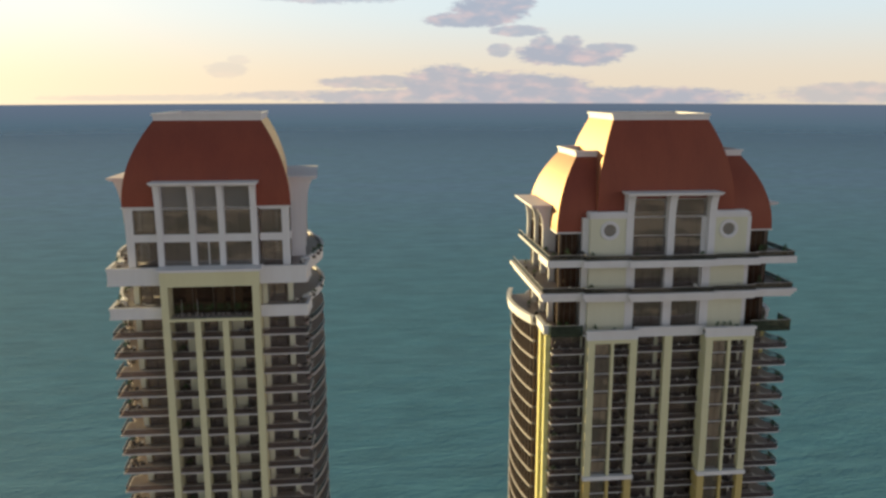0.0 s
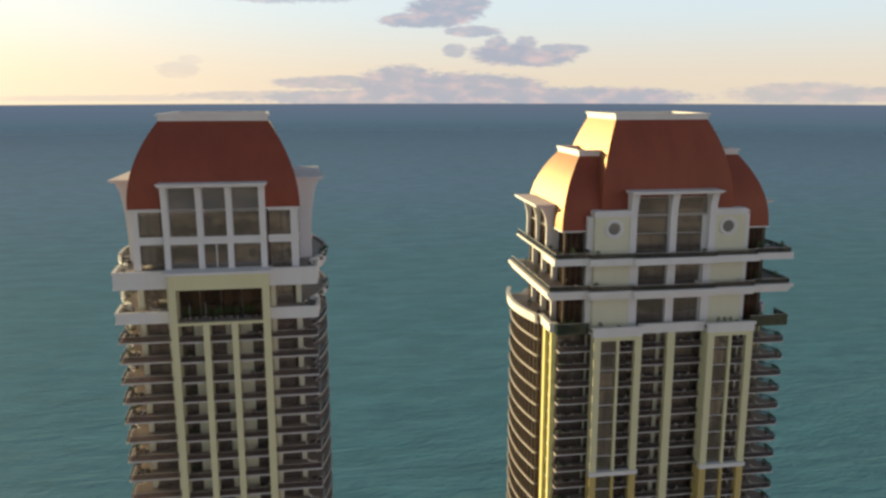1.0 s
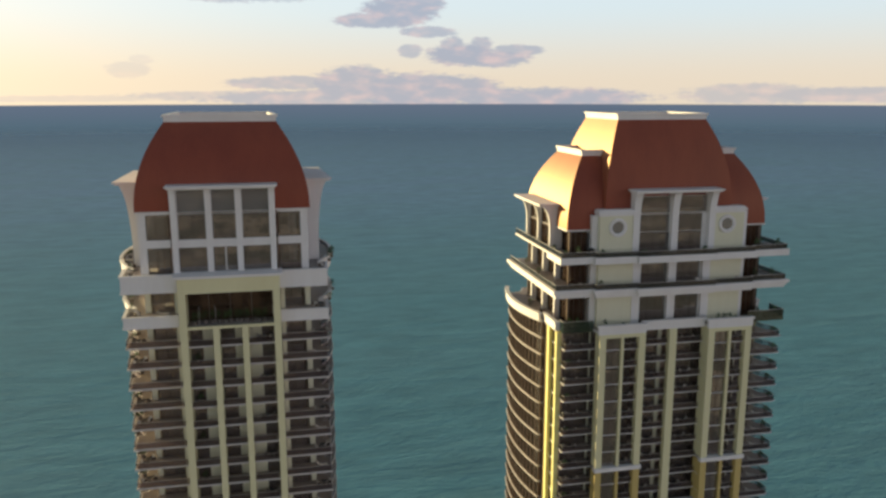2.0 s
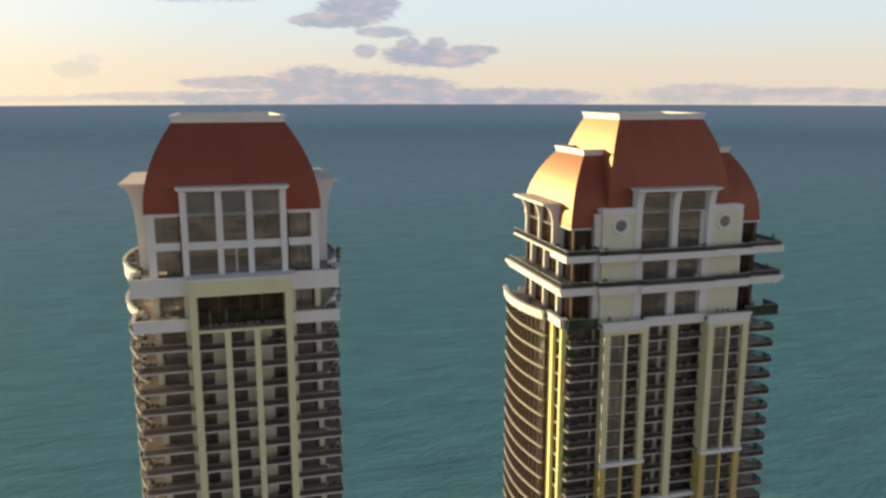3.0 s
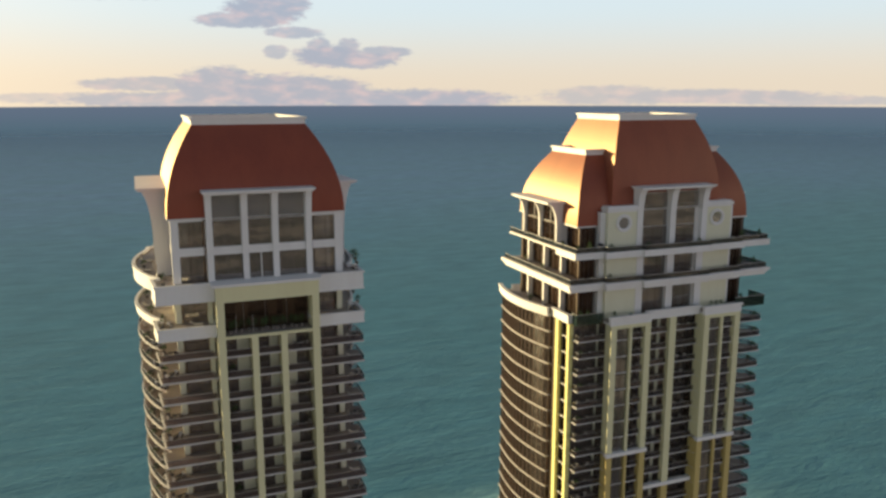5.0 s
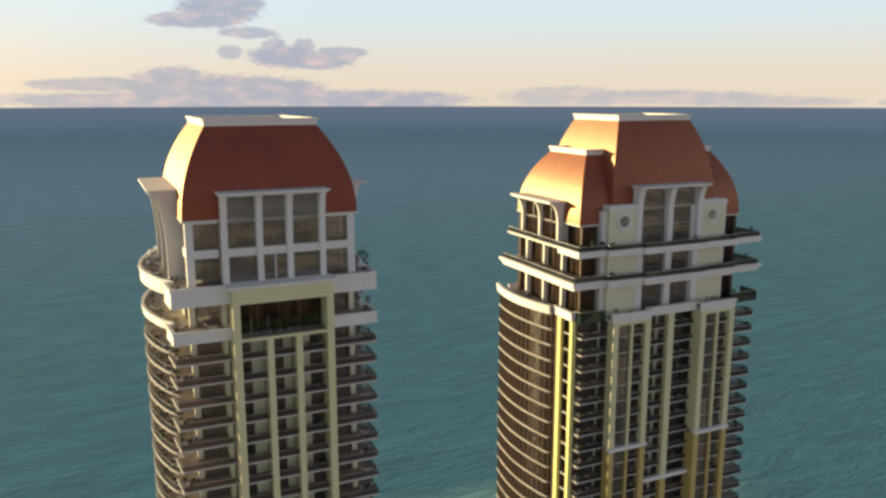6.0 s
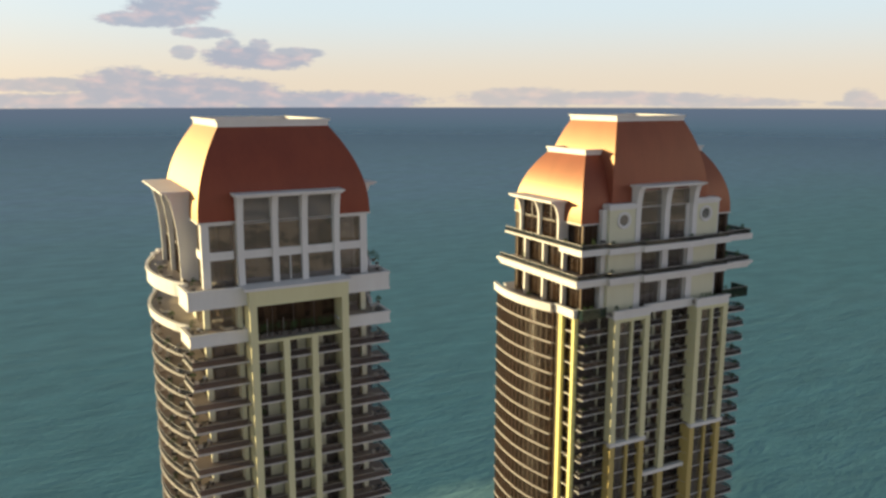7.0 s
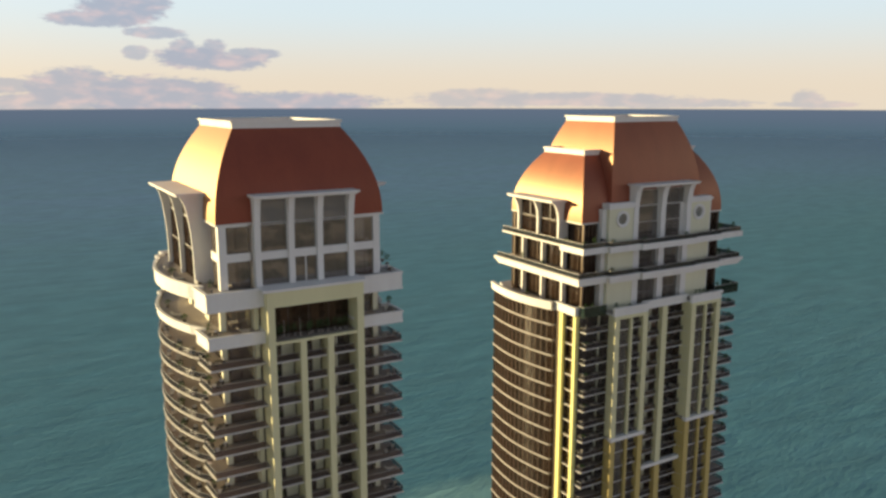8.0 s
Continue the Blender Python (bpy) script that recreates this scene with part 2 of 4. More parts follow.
def sea_material():
    mat = bpy.data.materials.new("sea_water")
    mat.use_nodes = True
    k = Nodes(mat.node_tree)
    pos = k.n("ShaderNodeNewGeometry").outputs["Position"]
    s = k.n("ShaderNodeSeparateXYZ", {0: pos})
    off = k.m("ADD", s.outputs[1], k.m("MULTIPLY", k.m("SUBTRACT", k.noise(pos, 0.006, 4.0), 0.5), 120.0))
    # a sandbar that runs at a slant to the shore
    bar = k.m("ADD", k.m("SUBTRACT", s.outputs[1], 272.0), k.m("MULTIPLY", k.m("SUBTRACT", s.outputs[0], 110.0), 0.28))
    bar = k.m("ABSOLUTE", k.m("ADD", bar, k.m("MULTIPLY", k.m("SUBTRACT", k.noise(pos, 0.03, 4.0), 0.5), 40.0)))
    shallow = k.m("MULTIPLY", k.ramp(bar, 20.0, 3.0), k.ramp(k.m("ABSOLUTE", k.m("SUBTRACT", s.outputs[0], 120.0)), 100.0, 30.0))
    deep = k.ramp(off, 420.0, 1500.0)
    drift = k.noise(k.n("ShaderNodeMapping", {"Vector": pos, "Rotation": (0, 0, 0.25), "Scale": (0.35, 1.0, 1.0)}).outputs[0], 0.012, 5.0, 0.6)
    col = k.mix(deep, rgb(0.070, 0.195, 0.245), rgb(0.112, 0.212, 0.345))
    col = k.mix(k.m("MULTIPLY", k.ramp(drift, 0.35, 0.7), 0.35), col, rgb(0.090, 0.205, 0.255))
    col = k.mix(k.m("MULTIPLY", shallow, 0.5), col, rgb(0.26, 0.45, 0.42))
    # far water is painted darker and bluer with distance, to meet the backdrop
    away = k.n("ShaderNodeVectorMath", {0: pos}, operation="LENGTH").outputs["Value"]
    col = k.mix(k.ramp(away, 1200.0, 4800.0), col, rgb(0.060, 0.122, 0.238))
    mottle = k.noise(k.n("ShaderNodeMapping", {"Vector": pos, "Rotation": (0, 0, 0.1), "Scale": (0.4, 1.0, 1.0)}).outputs[0], 0.06, 7.0, 0.7)
    col = k.n("ShaderNodeHueSaturation", {"Color": col, "Value": k.m("ADD", 0.65, k.m("MULTIPLY", mottle, 1.22))}).outputs[0]
    swell = k.noise(k.n("ShaderNodeMapping", {"Vector": pos, "Rotation": (0, 0, 0.3), "Scale": (0.30, 1.0, 1.0)}).outputs[0], 0.10, 4.0, 0.6, 0.4)
    chop = k.noise(k.n("ShaderNodeMapping", {"Vector": pos, "Rotation": (0, 0, -0.2), "Scale": (0.5, 1.0, 1.0)}).outputs[0], 0.45, 3.0, 0.6, 0.3)
    b1 = k.n("ShaderNodeBump", {"Height": swell, "Strength": 0.38, "Distance": 1.5}).outputs[0]
    b2 = k.n("ShaderNodeBump", {"Height": chop, "Strength": 0.4, "Distance": 0.6, "Normal": b1}).outputs[0]
    body = k.n("ShaderNodeBsdfDiffuse", {"Color": col, "Normal": b2}).outputs[0]
    shine = k.n("ShaderNodeBsdfGlossy", {"Color": rgb(0.85, 0.9, 0.95), "Roughness": 0.36, "Normal": b2}).outputs[0]
    slant = k.n("ShaderNodeLayerWeight", {"Blend": 0.25, "Normal": b2}).outputs["Fresnel"]
    gloss = k.m("ADD", 0.015, k.m("MULTIPLY", slant, 0.07), clamp=True)
    water = k.n("ShaderNodeMixShader", {0: gloss, 1: body, 2: shine}).outputs[0]
    # the farthest water turns transparent, so the far sea painted on the world shows
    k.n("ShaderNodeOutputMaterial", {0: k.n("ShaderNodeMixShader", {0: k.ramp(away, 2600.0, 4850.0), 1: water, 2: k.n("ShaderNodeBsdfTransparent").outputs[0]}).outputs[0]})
    return mat


SEA = sea_material()


# ---- building helpers ----
def origin(ob):
    total = Vector((0, 0, 0))
    while ob is not None:
        total += ob.location
        ob = ob.parent
    return total


def thing(name, at, label, category, group="", kind=""):
    ob = new(name)
    ob.empty_display_size = 0.5
    ob.location = at
    return tagged(ob, label, category, group, kind)


def mesh_of(name, bm, mat, centre=None):
    bmesh.ops.recalc_face_normals(bm, faces=bm.faces[:])
    if centre is None:
        lo = [min(v.co[i] for v in bm.verts) for i in range(3)]
        hi = [max(v.co[i] for v in bm.verts) for i in range(3)]
        centre = Vector([(a + b) / 2 for a, b in zip(lo, hi)])
    bmesh.ops.translate(bm, vec=-Vector(centre), verts=bm.verts[:])
    me = bpy.data.meshes.new(name)
    bm.to_mesh(me)
    bm.free()
    me.materials.append(mat)
    return me, Vector(centre)


def part(name, bm, mat, parent=None, label="", smooth=False):
    me, c = mesh_of(name, bm, mat)
    if smooth:
        me.shade_smooth()
        me.set_sharp_from_angle(angle=radians(30))
    ob = new(name, me)
    if parent is not None:
        ob.parent = parent
        c = c - origin(parent)
    ob.location = c
    return tagged(ob, label)


def piece(name, me, at, parent, turn=0.0, label=""):
    ob = new(name, me)
    ob.parent = parent
    ob.location = Vector(at) - origin(parent)
    ob.rotation_euler = (0, 0, radians(turn))
    return tagged(ob, label)


def box(bm, x0, x1, y0, y1, z0, z1):
    v = [bm.verts.new(p) for p in ((x0, y0, z0), (x1, y0, z0), (x1, y1, z0), (x0, y1, z0), (x0, y0, z1), (x1, y0, z1), (x1, y1, z1), (x0, y1, z1))]
    for f in ((0, 3, 2, 1), (4, 5, 6, 7), (0, 1, 5, 4), (1, 2, 6, 5), (2, 3, 7, 6), (3, 0, 4, 7)):
        bm.faces.new([v[i] for i in f])
    return bm


def boxes(*rows):
    bm = bmesh.new()
    for r in rows:
        box(bm, *r)
    return bm


def prism(bm, pts, z0, z1):
    lo = [bm.verts.new((x, y, z0)) for x, y in pts]
    hi = [bm.verts.new((x, y, z1)) for x, y in pts]
    n = len(pts)
    bm.faces.new(lo[::-1])
    bm.faces.new(hi)
    for i in range(n):
        bm.faces.new((lo[i], lo[(i + 1) % n], hi[(i + 1) % n], hi[i]))
    return bm


def area(pts):
    return sum(a[0] * b[1] - b[0] * a[1] for a, b in zip(pts, pts[1:] + pts[:1])) / 2


def grown(pts, d):
    """A closed plan moved outwards by d, with mitred corners."""
    s = 1 if area(pts) > 0 else -1
    out = []
    n = len(pts)
    for i in range(n):
        p, q, r = Vector(pts[i - 1]), Vector(pts[i]), Vector(pts[(i + 1) % n])
        a, b = (q - p).normalized(), (r - q).normalized()
        na, nb = Vector((a.y, -a.x)) * s, Vector((b.y, -b.x)) * s
        k = (na + nb) / max(0.4, 1 + na.dot(nb))
        out.append((q.x + k.x * d, q.y + k.y * d))
    return out


def band(bm, pts, rows):
    """A moulded band: rows of z0, z1, outward offset."""
    for z0, z1, d in rows:
        prism(bm, grown(pts, d), z0, z1)
    return bm


def ring(bm, pts, inset, z0, z1):
    """A hollow wall of a closed plan, inset thick."""
    inner = grown(pts, -inset)
    n = len(pts)
    loops = [[bm.verts.new((x, y, z)) for x, y in plan] for plan, z in ((pts, z0), (pts, z1), (inner, z1), (inner, z0))]
    for a, b in zip(loops, loops[1:] + loops[:1]):
        for i in range(n):
            j = (i + 1) % n
            bm.faces.new((a[i], a[j], b[j], b[i]))
    return bm


def fence(bm, path, z0, z1, thick):
    """An upright strip of even thickness along an open path in plan."""
    q = [Vector(p) for p in path]
    rows = []
    for i, p in enumerate(q):
        a = (p - q[i - 1]).normalized() if i else (q[1] - p).normalized()
        b = (q[i + 1] - p).normalized() if i + 1 < len(q) else a
        na, nb = Vector((a.y, -a.x)), Vector((b.y, -b.x))
        k = (na + nb) / max(0.4, 1 + na.dot(nb)) * thick / 2
        rows.append([bm.verts.new((*(p + k * sgn), z)) for sgn, z in ((1, z0), (1, z1), (-1, z1), (-1, z0))])
    for a, b in zip(rows, rows[1:]):
        for i in range(4):
            j = (i + 1) % 4
            bm.faces.new((a[i], a[j], b[j], b[i]))
    bm.faces.new(rows[0])
    bm.faces.new(rows[-1][::-1])
    return bm


def lattice(bm, xs, zs, y0, y1):
    """A window frame in one piece: lines xs and zs come in pairs that bound its bars; the cells between are holes."""
    verts = {}

    def at(i, j, y):
        if (i, j, y) not in verts:
            verts[(i, j, y)] = bm.verts.new((xs[i], y, zs[j]))
        return verts[(i, j, y)]

    nx, nz = len(xs) - 1, len(zs) - 1

    def solid(i, j):
        return 0 <= i < nx and 0 <= j < nz and (i % 2 == 0 or j % 2 == 0)

    for i in range(nx):
        for j in range(nz):
            if not solid(i, j):
                continue
            for y in (y0, y1):
                bm.faces.new((at(i, j, y), at(i + 1, j, y), at(i + 1, j + 1, y), at(i, j + 1, y)))
            for di, dj, a, b in ((-1, 0, (i, j), (i, j + 1)), (1, 0, (i + 1, j), (i + 1, j + 1)), (0, -1, (i, j), (i + 1, j)), (0, 1, (i, j + 1), (i + 1, j + 1))):
                if not solid(i + di, j + dj):
                    bm.faces.new((at(*a, y0), at(*b, y0), at(*b, y1), at(*a, y1)))
    return bm


def mirrored(half, cx):
    """A closed plan from its left half, front to back."""
    return half + [(2 * cx - x, y) for x, y in reversed(half)]


def frame_of(cx, cy, turn):
    return Matrix.Translation((cx, cy, 0)) @ Matrix.Rotation(radians(turn), 4, "Z")


WINDOW_MESHES = {}


def window(parent, m, u, v, z0, z1, w, bars=1, cross=0, mat=None, frame_mat=None, turn=0.0, curtain=0.0):
    """A framed pane, w wide, centred at u along a side and v in front of it; m is the side's frame."""
    mat, frame_mat = mat or GLASS, frame_mat or FRAME
    h = z1 - z0
    key = (round(w, 2), round(h, 2), bars, cross, mat.name, frame_mat.name)
    if key not in WINDOW_MESHES:
        t = 0.09
        xs, zs = [-w / 2, -w / 2 + t], [0, t]
        for i in range(bars):
            x = -w / 2 + w * (i + 1) / (bars + 1)
            xs += [x - 0.04, x + 0.04]
        for i in range(cross):
            z = h * (i + 1) / (cross + 1)
            zs += [z - 0.05, z + 0.05]
        bm = lattice(bmesh.new(), xs + [w / 2 - t, w / 2], zs + [h - t, h], -0.06, 0.06)
        f = mesh_of("window_frame", bm, frame_mat, (0, 0, 0))[0]
        p = mesh_of("pane", boxes((-w / 2 + t, w / 2 - t, -0.012, 0.012, t, h - t)), mat, (0, 0, 0))[0]
        WINDOW_MESHES[key] = (f, p)
    f, p = WINDOW_MESHES[key]
    at = m @ Vector((u, -v, z0))
    angle = math.degrees(m.to_euler().z) + turn
    ob = piece("window", f, at, parent, angle)
    pane = new("pane", p)
    pane.parent = ob
    if curtain:
        key = ("curtain", round(w, 2), round(h, 2))
        if key not in WINDOW_MESHES:
            bm = bmesh.new()
            n = max(8, int(w / 0.12))
            lo = [bm.verts.new((-w / 2 + w * i / n, 0.30 + 0.07 * (i % 2), 0.02)) for i in range(n + 1)]
            hi = [bm.verts.new((c.co.x, c.co.y, h - 0.05)) for c in lo]
            for i in range(n):
                bm.faces.new((lo[i], lo[i + 1], hi[i + 1], hi[i]))
            WINDOW_MESHES[key] = mesh_of("curtain", bm, CURTAIN, (0, 0, 0))[0]
        c = new("curtain", WINDOW_MESHES[key])
        c.parent = ob
        c.scale = (curtain, 1, 1)
        c.location = (random.choice((-1, 1)) * (1 - curtain) * w / 2, 0, 0)
    return ob


def mansard(bm, lo, hi, z0, z1, power=2.4, steps=14, cols=10):
    """A bulging roof between two rectangles (x0, x1, y0, y1)."""
    rings = []
    for i in range(steps + 1):
        s = i / steps
        k = s ** power
        x0, x1, y0, y1 = (a + (b - a) * k for a, b in zip(lo, hi))
        z = z0 + (z1 - z0) * s
        pts = [(x0 + (x1 - x0) * j / cols, y0) for j in range(cols)] + [(x1, y0 + (y1 - y0) * j / cols) for j in range(cols)]
        pts += [(x1 - (x1 - x0) * j / cols, y1) for j in range(cols)] + [(x0, y1 - (y1 - y0) * j / cols) for j in range(cols)]
        rings.append([bm.verts.new((x, y, z)) for x, y in pts])
    n = len(rings[0])
    for a, b in zip(rings, rings[1:]):
        for j in range(n):
            bm.faces.new((a[j], a[(j + 1) % n], b[(j + 1) % n], b[j]))
    bm.faces.new(rings[0][::-1])
    bm.faces.new(rings[-1])
    return bm


def rect(x0, x1, y0, y1):
    return [(x0, y0), (x1, y0), (x1, y1), (x0, y1)]


def tapered(bm, lo, rate):
    """Draws the east half of a roof in towards the back."""
    cx = (lo[0] + lo[1]) / 2
    for v in bm.verts:
        if v.co.x > cx:
            v.co.x -= rate * (v.co.y - lo[2]) * (v.co.x - cx) / (lo[1] - cx)
    return bm


def roof(tower, lo, hi, z0, z1, power, taper=0.0):
    """Mansard with an eave strip, a crown parapet and a sunken flat top."""
    shell = part("roof", tapered(mansard(bmesh.new(), lo, hi, z0, z1 - 1.0, power), lo, taper), ROOF, tower, "copper-coloured curved mansard roof", smooth=True)
    top = rect(*hi)
    part("parapet", tapered(ring(ring(bmesh.new(), grown(top, 0.15), 0.45, z1 - 1.15, z1 - 0.35), grown(top, 0.40), 0.75, z1 - 0.35, z1), lo, taper), WHITE, shell, "white roof-top parapet")
    part("eave", tapered(ring(bmesh.new(), grown(rect(*lo), 0.10), 0.30, z0 - 0.25, z0 + 0.02), lo, taper), LIGHTFRAME, shell)
    return shell


def fin_points(depth0, depth1, z0, z1, zc):
    """Outline (v, z) of a fin that swings outwards towards its top."""
    pts = [(-1.2, z0), (depth0, z0)]
    for i in range(11):
        s = i / 10
        pts.append((depth0 + (depth1 - depth0) * (1 - math.sqrt(max(0.0, 1 - (s * 0.985) ** 2))) / 0.8275, zc + (z1 - zc) * s))
    return pts + [(-1.2, z1)]


def dormer(tower, m, u0, u1, fins, d0, d1, z0, z1, zc, sill, rows, thick=0.55, cheek_back=3.0, glass=None):
    """A tall projecting window bay with curved fins, closed cheeks and a flat canopy.
    rows: z0, z1 of each glazed row, with the number of bars."""
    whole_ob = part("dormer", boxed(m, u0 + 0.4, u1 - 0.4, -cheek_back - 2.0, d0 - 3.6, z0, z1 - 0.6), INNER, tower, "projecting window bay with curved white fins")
    for i, u in enumerate(fins):
        pts = fin_points(d0, d1, z0, z1 - 0.55, zc)
        end = i in (0, len(fins) - 1)
        if end:
            pts = [(-cheek_back, pts[0][1])] + pts[1:-1] + [(-cheek_back, pts[-1][1])]
        bm = bmesh.new()
        a = [bm.verts.new((u - thick / 2, -v, z)) for v, z in pts]
        b = [bm.verts.new((u + thick / 2, -v, z)) for v, z in pts]
        bm.faces.new(a)
        bm.faces.new(b[::-1])
        for j in range(len(pts)):
            q = (j + 1) % len(pts)
            bm.faces.new((a[j], b[j], b[q], a[q]))
        bm.transform(m)
        part("fin", bm, WHITE, whole_ob, "white curved stucco fin")
    c = boxes((u0 - 0.55, u1 + 0.55, -d1 - 0.55, cheek_back, z1 - 0.55, z1 - 0.28), (u0 - 0.8, u1 + 0.8, -d1 - 0.85, cheek_back, z1 - 0.28, z1))
    c.transform(m)
    part("canopy", c, WHITE, whole_ob, "flat white overhanging canopy")
    recess = 1.2 if thick > 1.0 else 0.75
    for a, b in zip(fins, fins[1:]):
        w = b - a - thick
        for k, (za, zb, bars, curtain) in enumerate(rows):
            window(tower, m, (a + b) / 2, d0 - recess, za, zb, w, bars, 0, GREY_GLASS if k == 2 and thick == 0.95 else glass, LIGHTFRAME if k else FRAME, 0, curtain)
        for (za, zb, *_), (zc2, *_) in zip(rows, rows[1:]):
            if zc2 - zb > 0.3:
                bm = boxes((a + thick / 2, b - thick / 2, -(d0 - recess + 0.35), -(d0 - recess - 0.15), zb, zc2))
                bm.transform(m)
                part("spandrel", bm, WHITE, whole_ob)
    return whole_ob


def boxed(m, u0, u1, v0, v1, z0, z1):
    bm = boxes((u0, u1, -v1, -v0, z0, z1))
    bm.transform(m)
    return bm


# ---- ground, beach and sea ----
def disc(radius, y_from, steps=96):
    """The part of a disc round the towers that lies beyond y_from."""
    cy = 60.0
    half = math.acos((y_from - cy) / radius)
    return [(radius * math.sin(-half + 2 * half * i / steps), cy + radius * math.cos(-half + 2 * half * i / steps)) for i in range(steps + 1)]


def sheet(name, pts, z, mat, label):
    bm = bmesh.new()
    bm.faces.new([bm.verts.new((x, y, z)) for x, y in pts])
    ob = part(name, bm, mat)
    return tagged(ob, label, name, "", "structure")


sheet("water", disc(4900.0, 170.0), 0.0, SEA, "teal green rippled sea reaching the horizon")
shore = [(x, 184.0 + 2 * math.sin(x * 0.013) + 3 * math.sin(x * 0.041)) for x in range(-2500, 2501, 20)]
bm = bmesh.new()
prism(bm, shore + [(2500.0, 174.0), (-2500.0, 174.0)], -0.6, 0.35)
tagged(part("beach", bm, SAND), "pale sand beach below the towers", "beach", "", "structure")
bm = boxes((-2500, 2500, -2500, 174.0, -1.0, 1.2))
tagged(part("ground", bm, LAND), "planted and paved land around the towers", "ground", "", "structure")


# ---- left tower ----
LX, LY = -26.6, 151.2
left_tower = thing("apartment_tower", (LX, LY, 1.2), "white and pale yellow high-rise with copper mansard roof", "building", "towers on the beach")
L_FRONT, L_LEFT, L_RIGHT = frame_of(LX, 134.9, 0), frame_of(-40.0, LY, -90), frame_of(-13.7, LY, 93.0)


def left_plan(front=132.4, centre=131.5):
    half = [(LX - 7.4, centre), (LX - 7.4, front), (-42.9, front), (-43.3, 138.3), (-42.2, 138.35), (-42.2, 138.9)]
    for i in range(1, 12):
        s = i / 12
        half.append((-42.5 - 3.4 * math.sin(math.pi * s) ** 0.85, 138.9 + 28.6 * s))
    half += [(-43.4, 167.5), (-42.0, 168.5), (-42.0, 171.0)]
    # the east side draws in towards the back
    return [(x - (0.075 * max(0.0, y - 136.0) if x > LX else 0.0), y) for x, y in mirrored(half, LX)]


LP = left_plan()
LPT = left_plan(132.4, 132.4)
L_STOREY = 3.5
L_FLOORS = [124.4 - L_STOREY * k for k in range(13)]

roof(left_tower, (-40.4, -12.7, 134.6, 165.6), (-35.6, -17.4, 140.1, 160.2), 146.3, 161.5, 2.1, 0.10)
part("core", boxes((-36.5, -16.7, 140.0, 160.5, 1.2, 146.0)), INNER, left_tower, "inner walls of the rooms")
# deep moulded bands at the two terraces
LPN = left_plan(132.4, 135.2)
for z0, z1, plan in ((133.4, 136.4, LPT), (127.6, 129.6, LPN)):
    bm = bmesh.new()
    prism(bm, grown(plan, -0.4), z0 + 0.5, z0 + 0.9)
    ring(bm, plan, 0.35, z0 + 0.6, z1 - 0.35)
    ring(bm, grown(plan, 0.18), 0.55, z1 - 0.35, z1)
    # the squared front corners hang deeper than the curved sides
    for sgn in (1, -1):
        path = [(LX + sgn * x, y) for x, y in ((-7.5, 132.55), (-16.13, 132.55), (-16.5, 138.1))]
        fence(bm, path, z0, z1 - 0.4, 0.42)
        fence(bm, path, z0, z0 + 0.3, 0.6)
    part("terrace_band", bm, WHITE, left_tower, "deep white moulded terrace parapet")
    part("terrace_floor", prism(bmesh.new(), grown(plan, -0.56), z0 + 0.9, z1 - 0.40), TILE, left_tower)

# penthouse walls, two storeys
Z0, ZM, ZT = 134.4, 141.0, 146.05
for x in (-40.06, -14.34):
    for y in (134.82, 163.9):
        part("corner_pier", boxes((x, x + 1.2, y, y + 1.2, Z0, ZT)), WHITE, left_tower)
for m, length, spots in ((L_FRONT, 27.0, (-10.75, 10.75)), (L_LEFT, 27.0, (-13.2, 13.2)), (L_RIGHT, 27.0, (-13.2, 13.2))):
    for u in spots:
        w = 4.4 if m is L_FRONT else 3.4
        for za, zb in ((136.0, 140.3), (141.6, 145.7)):
            window(left_tower, m, u, -0.25, za, zb, w - 0.3, 1, 0, None, FRAME, 0, random.choice((0, 0.3, 0.5)))
        part("spandrel", boxed(m, u - w / 2, u + w / 2, -0.5, 0.0, 140.3, 141.6), WHITE, left_tower)
        part("spandrel", boxed(m, u - w / 2, u + w / 2, -0.5, 0.0, 145.7, 146.2), WHITE, left_tower)
        part("spandrel", boxed(m, u - w / 2, u + w / 2, -0.5, 0.0, 134.3, 136.0), WHITE, left_tower)
ROWS_L = ((136.0, 140.4, 0, 0.4), (141.6, 145.9, 0, 0.5), (146.1, 149.8, 0, 0))
dormer(left_tower, L_FRONT, -7.9, 7.9, (-7.75, -2.35, 2.4, 7.75), 1.3, 2.25, 134.3, 150.6, 141.5, 136.0, ROWS_L, 0.95)
for m, far in ((L_LEFT, -1), (L_RIGHT, 1)):
    ends = sorted((-9.0 * far, 10.4 * far))
    dormer(left_tower, m, ends[0] - 0.2, ends[1] + 0.2, (ends[0], sum(ends) / 2, ends[1]), 2.2, 3.8, 134.3, 150.5, 138.5, 136.0, ((134.5, 140.9, 0, 0.5), (141.05, 145.9, 0, 0.6), (146.05, 149.8, 0, 0.0)), 0.42, 3.0, BROWN_GLASS)

part("room_floor", boxes((-39.6, -13.6, 135.6, 141.0, 140.5, 141.2)), INNER, left_tower)
part("door_post", boxes((-26.62, -26.42, 134.15, 134.30, 136.0, 140.4)), LIGHTFRAME, left_tower, "white post of the terrace doors")

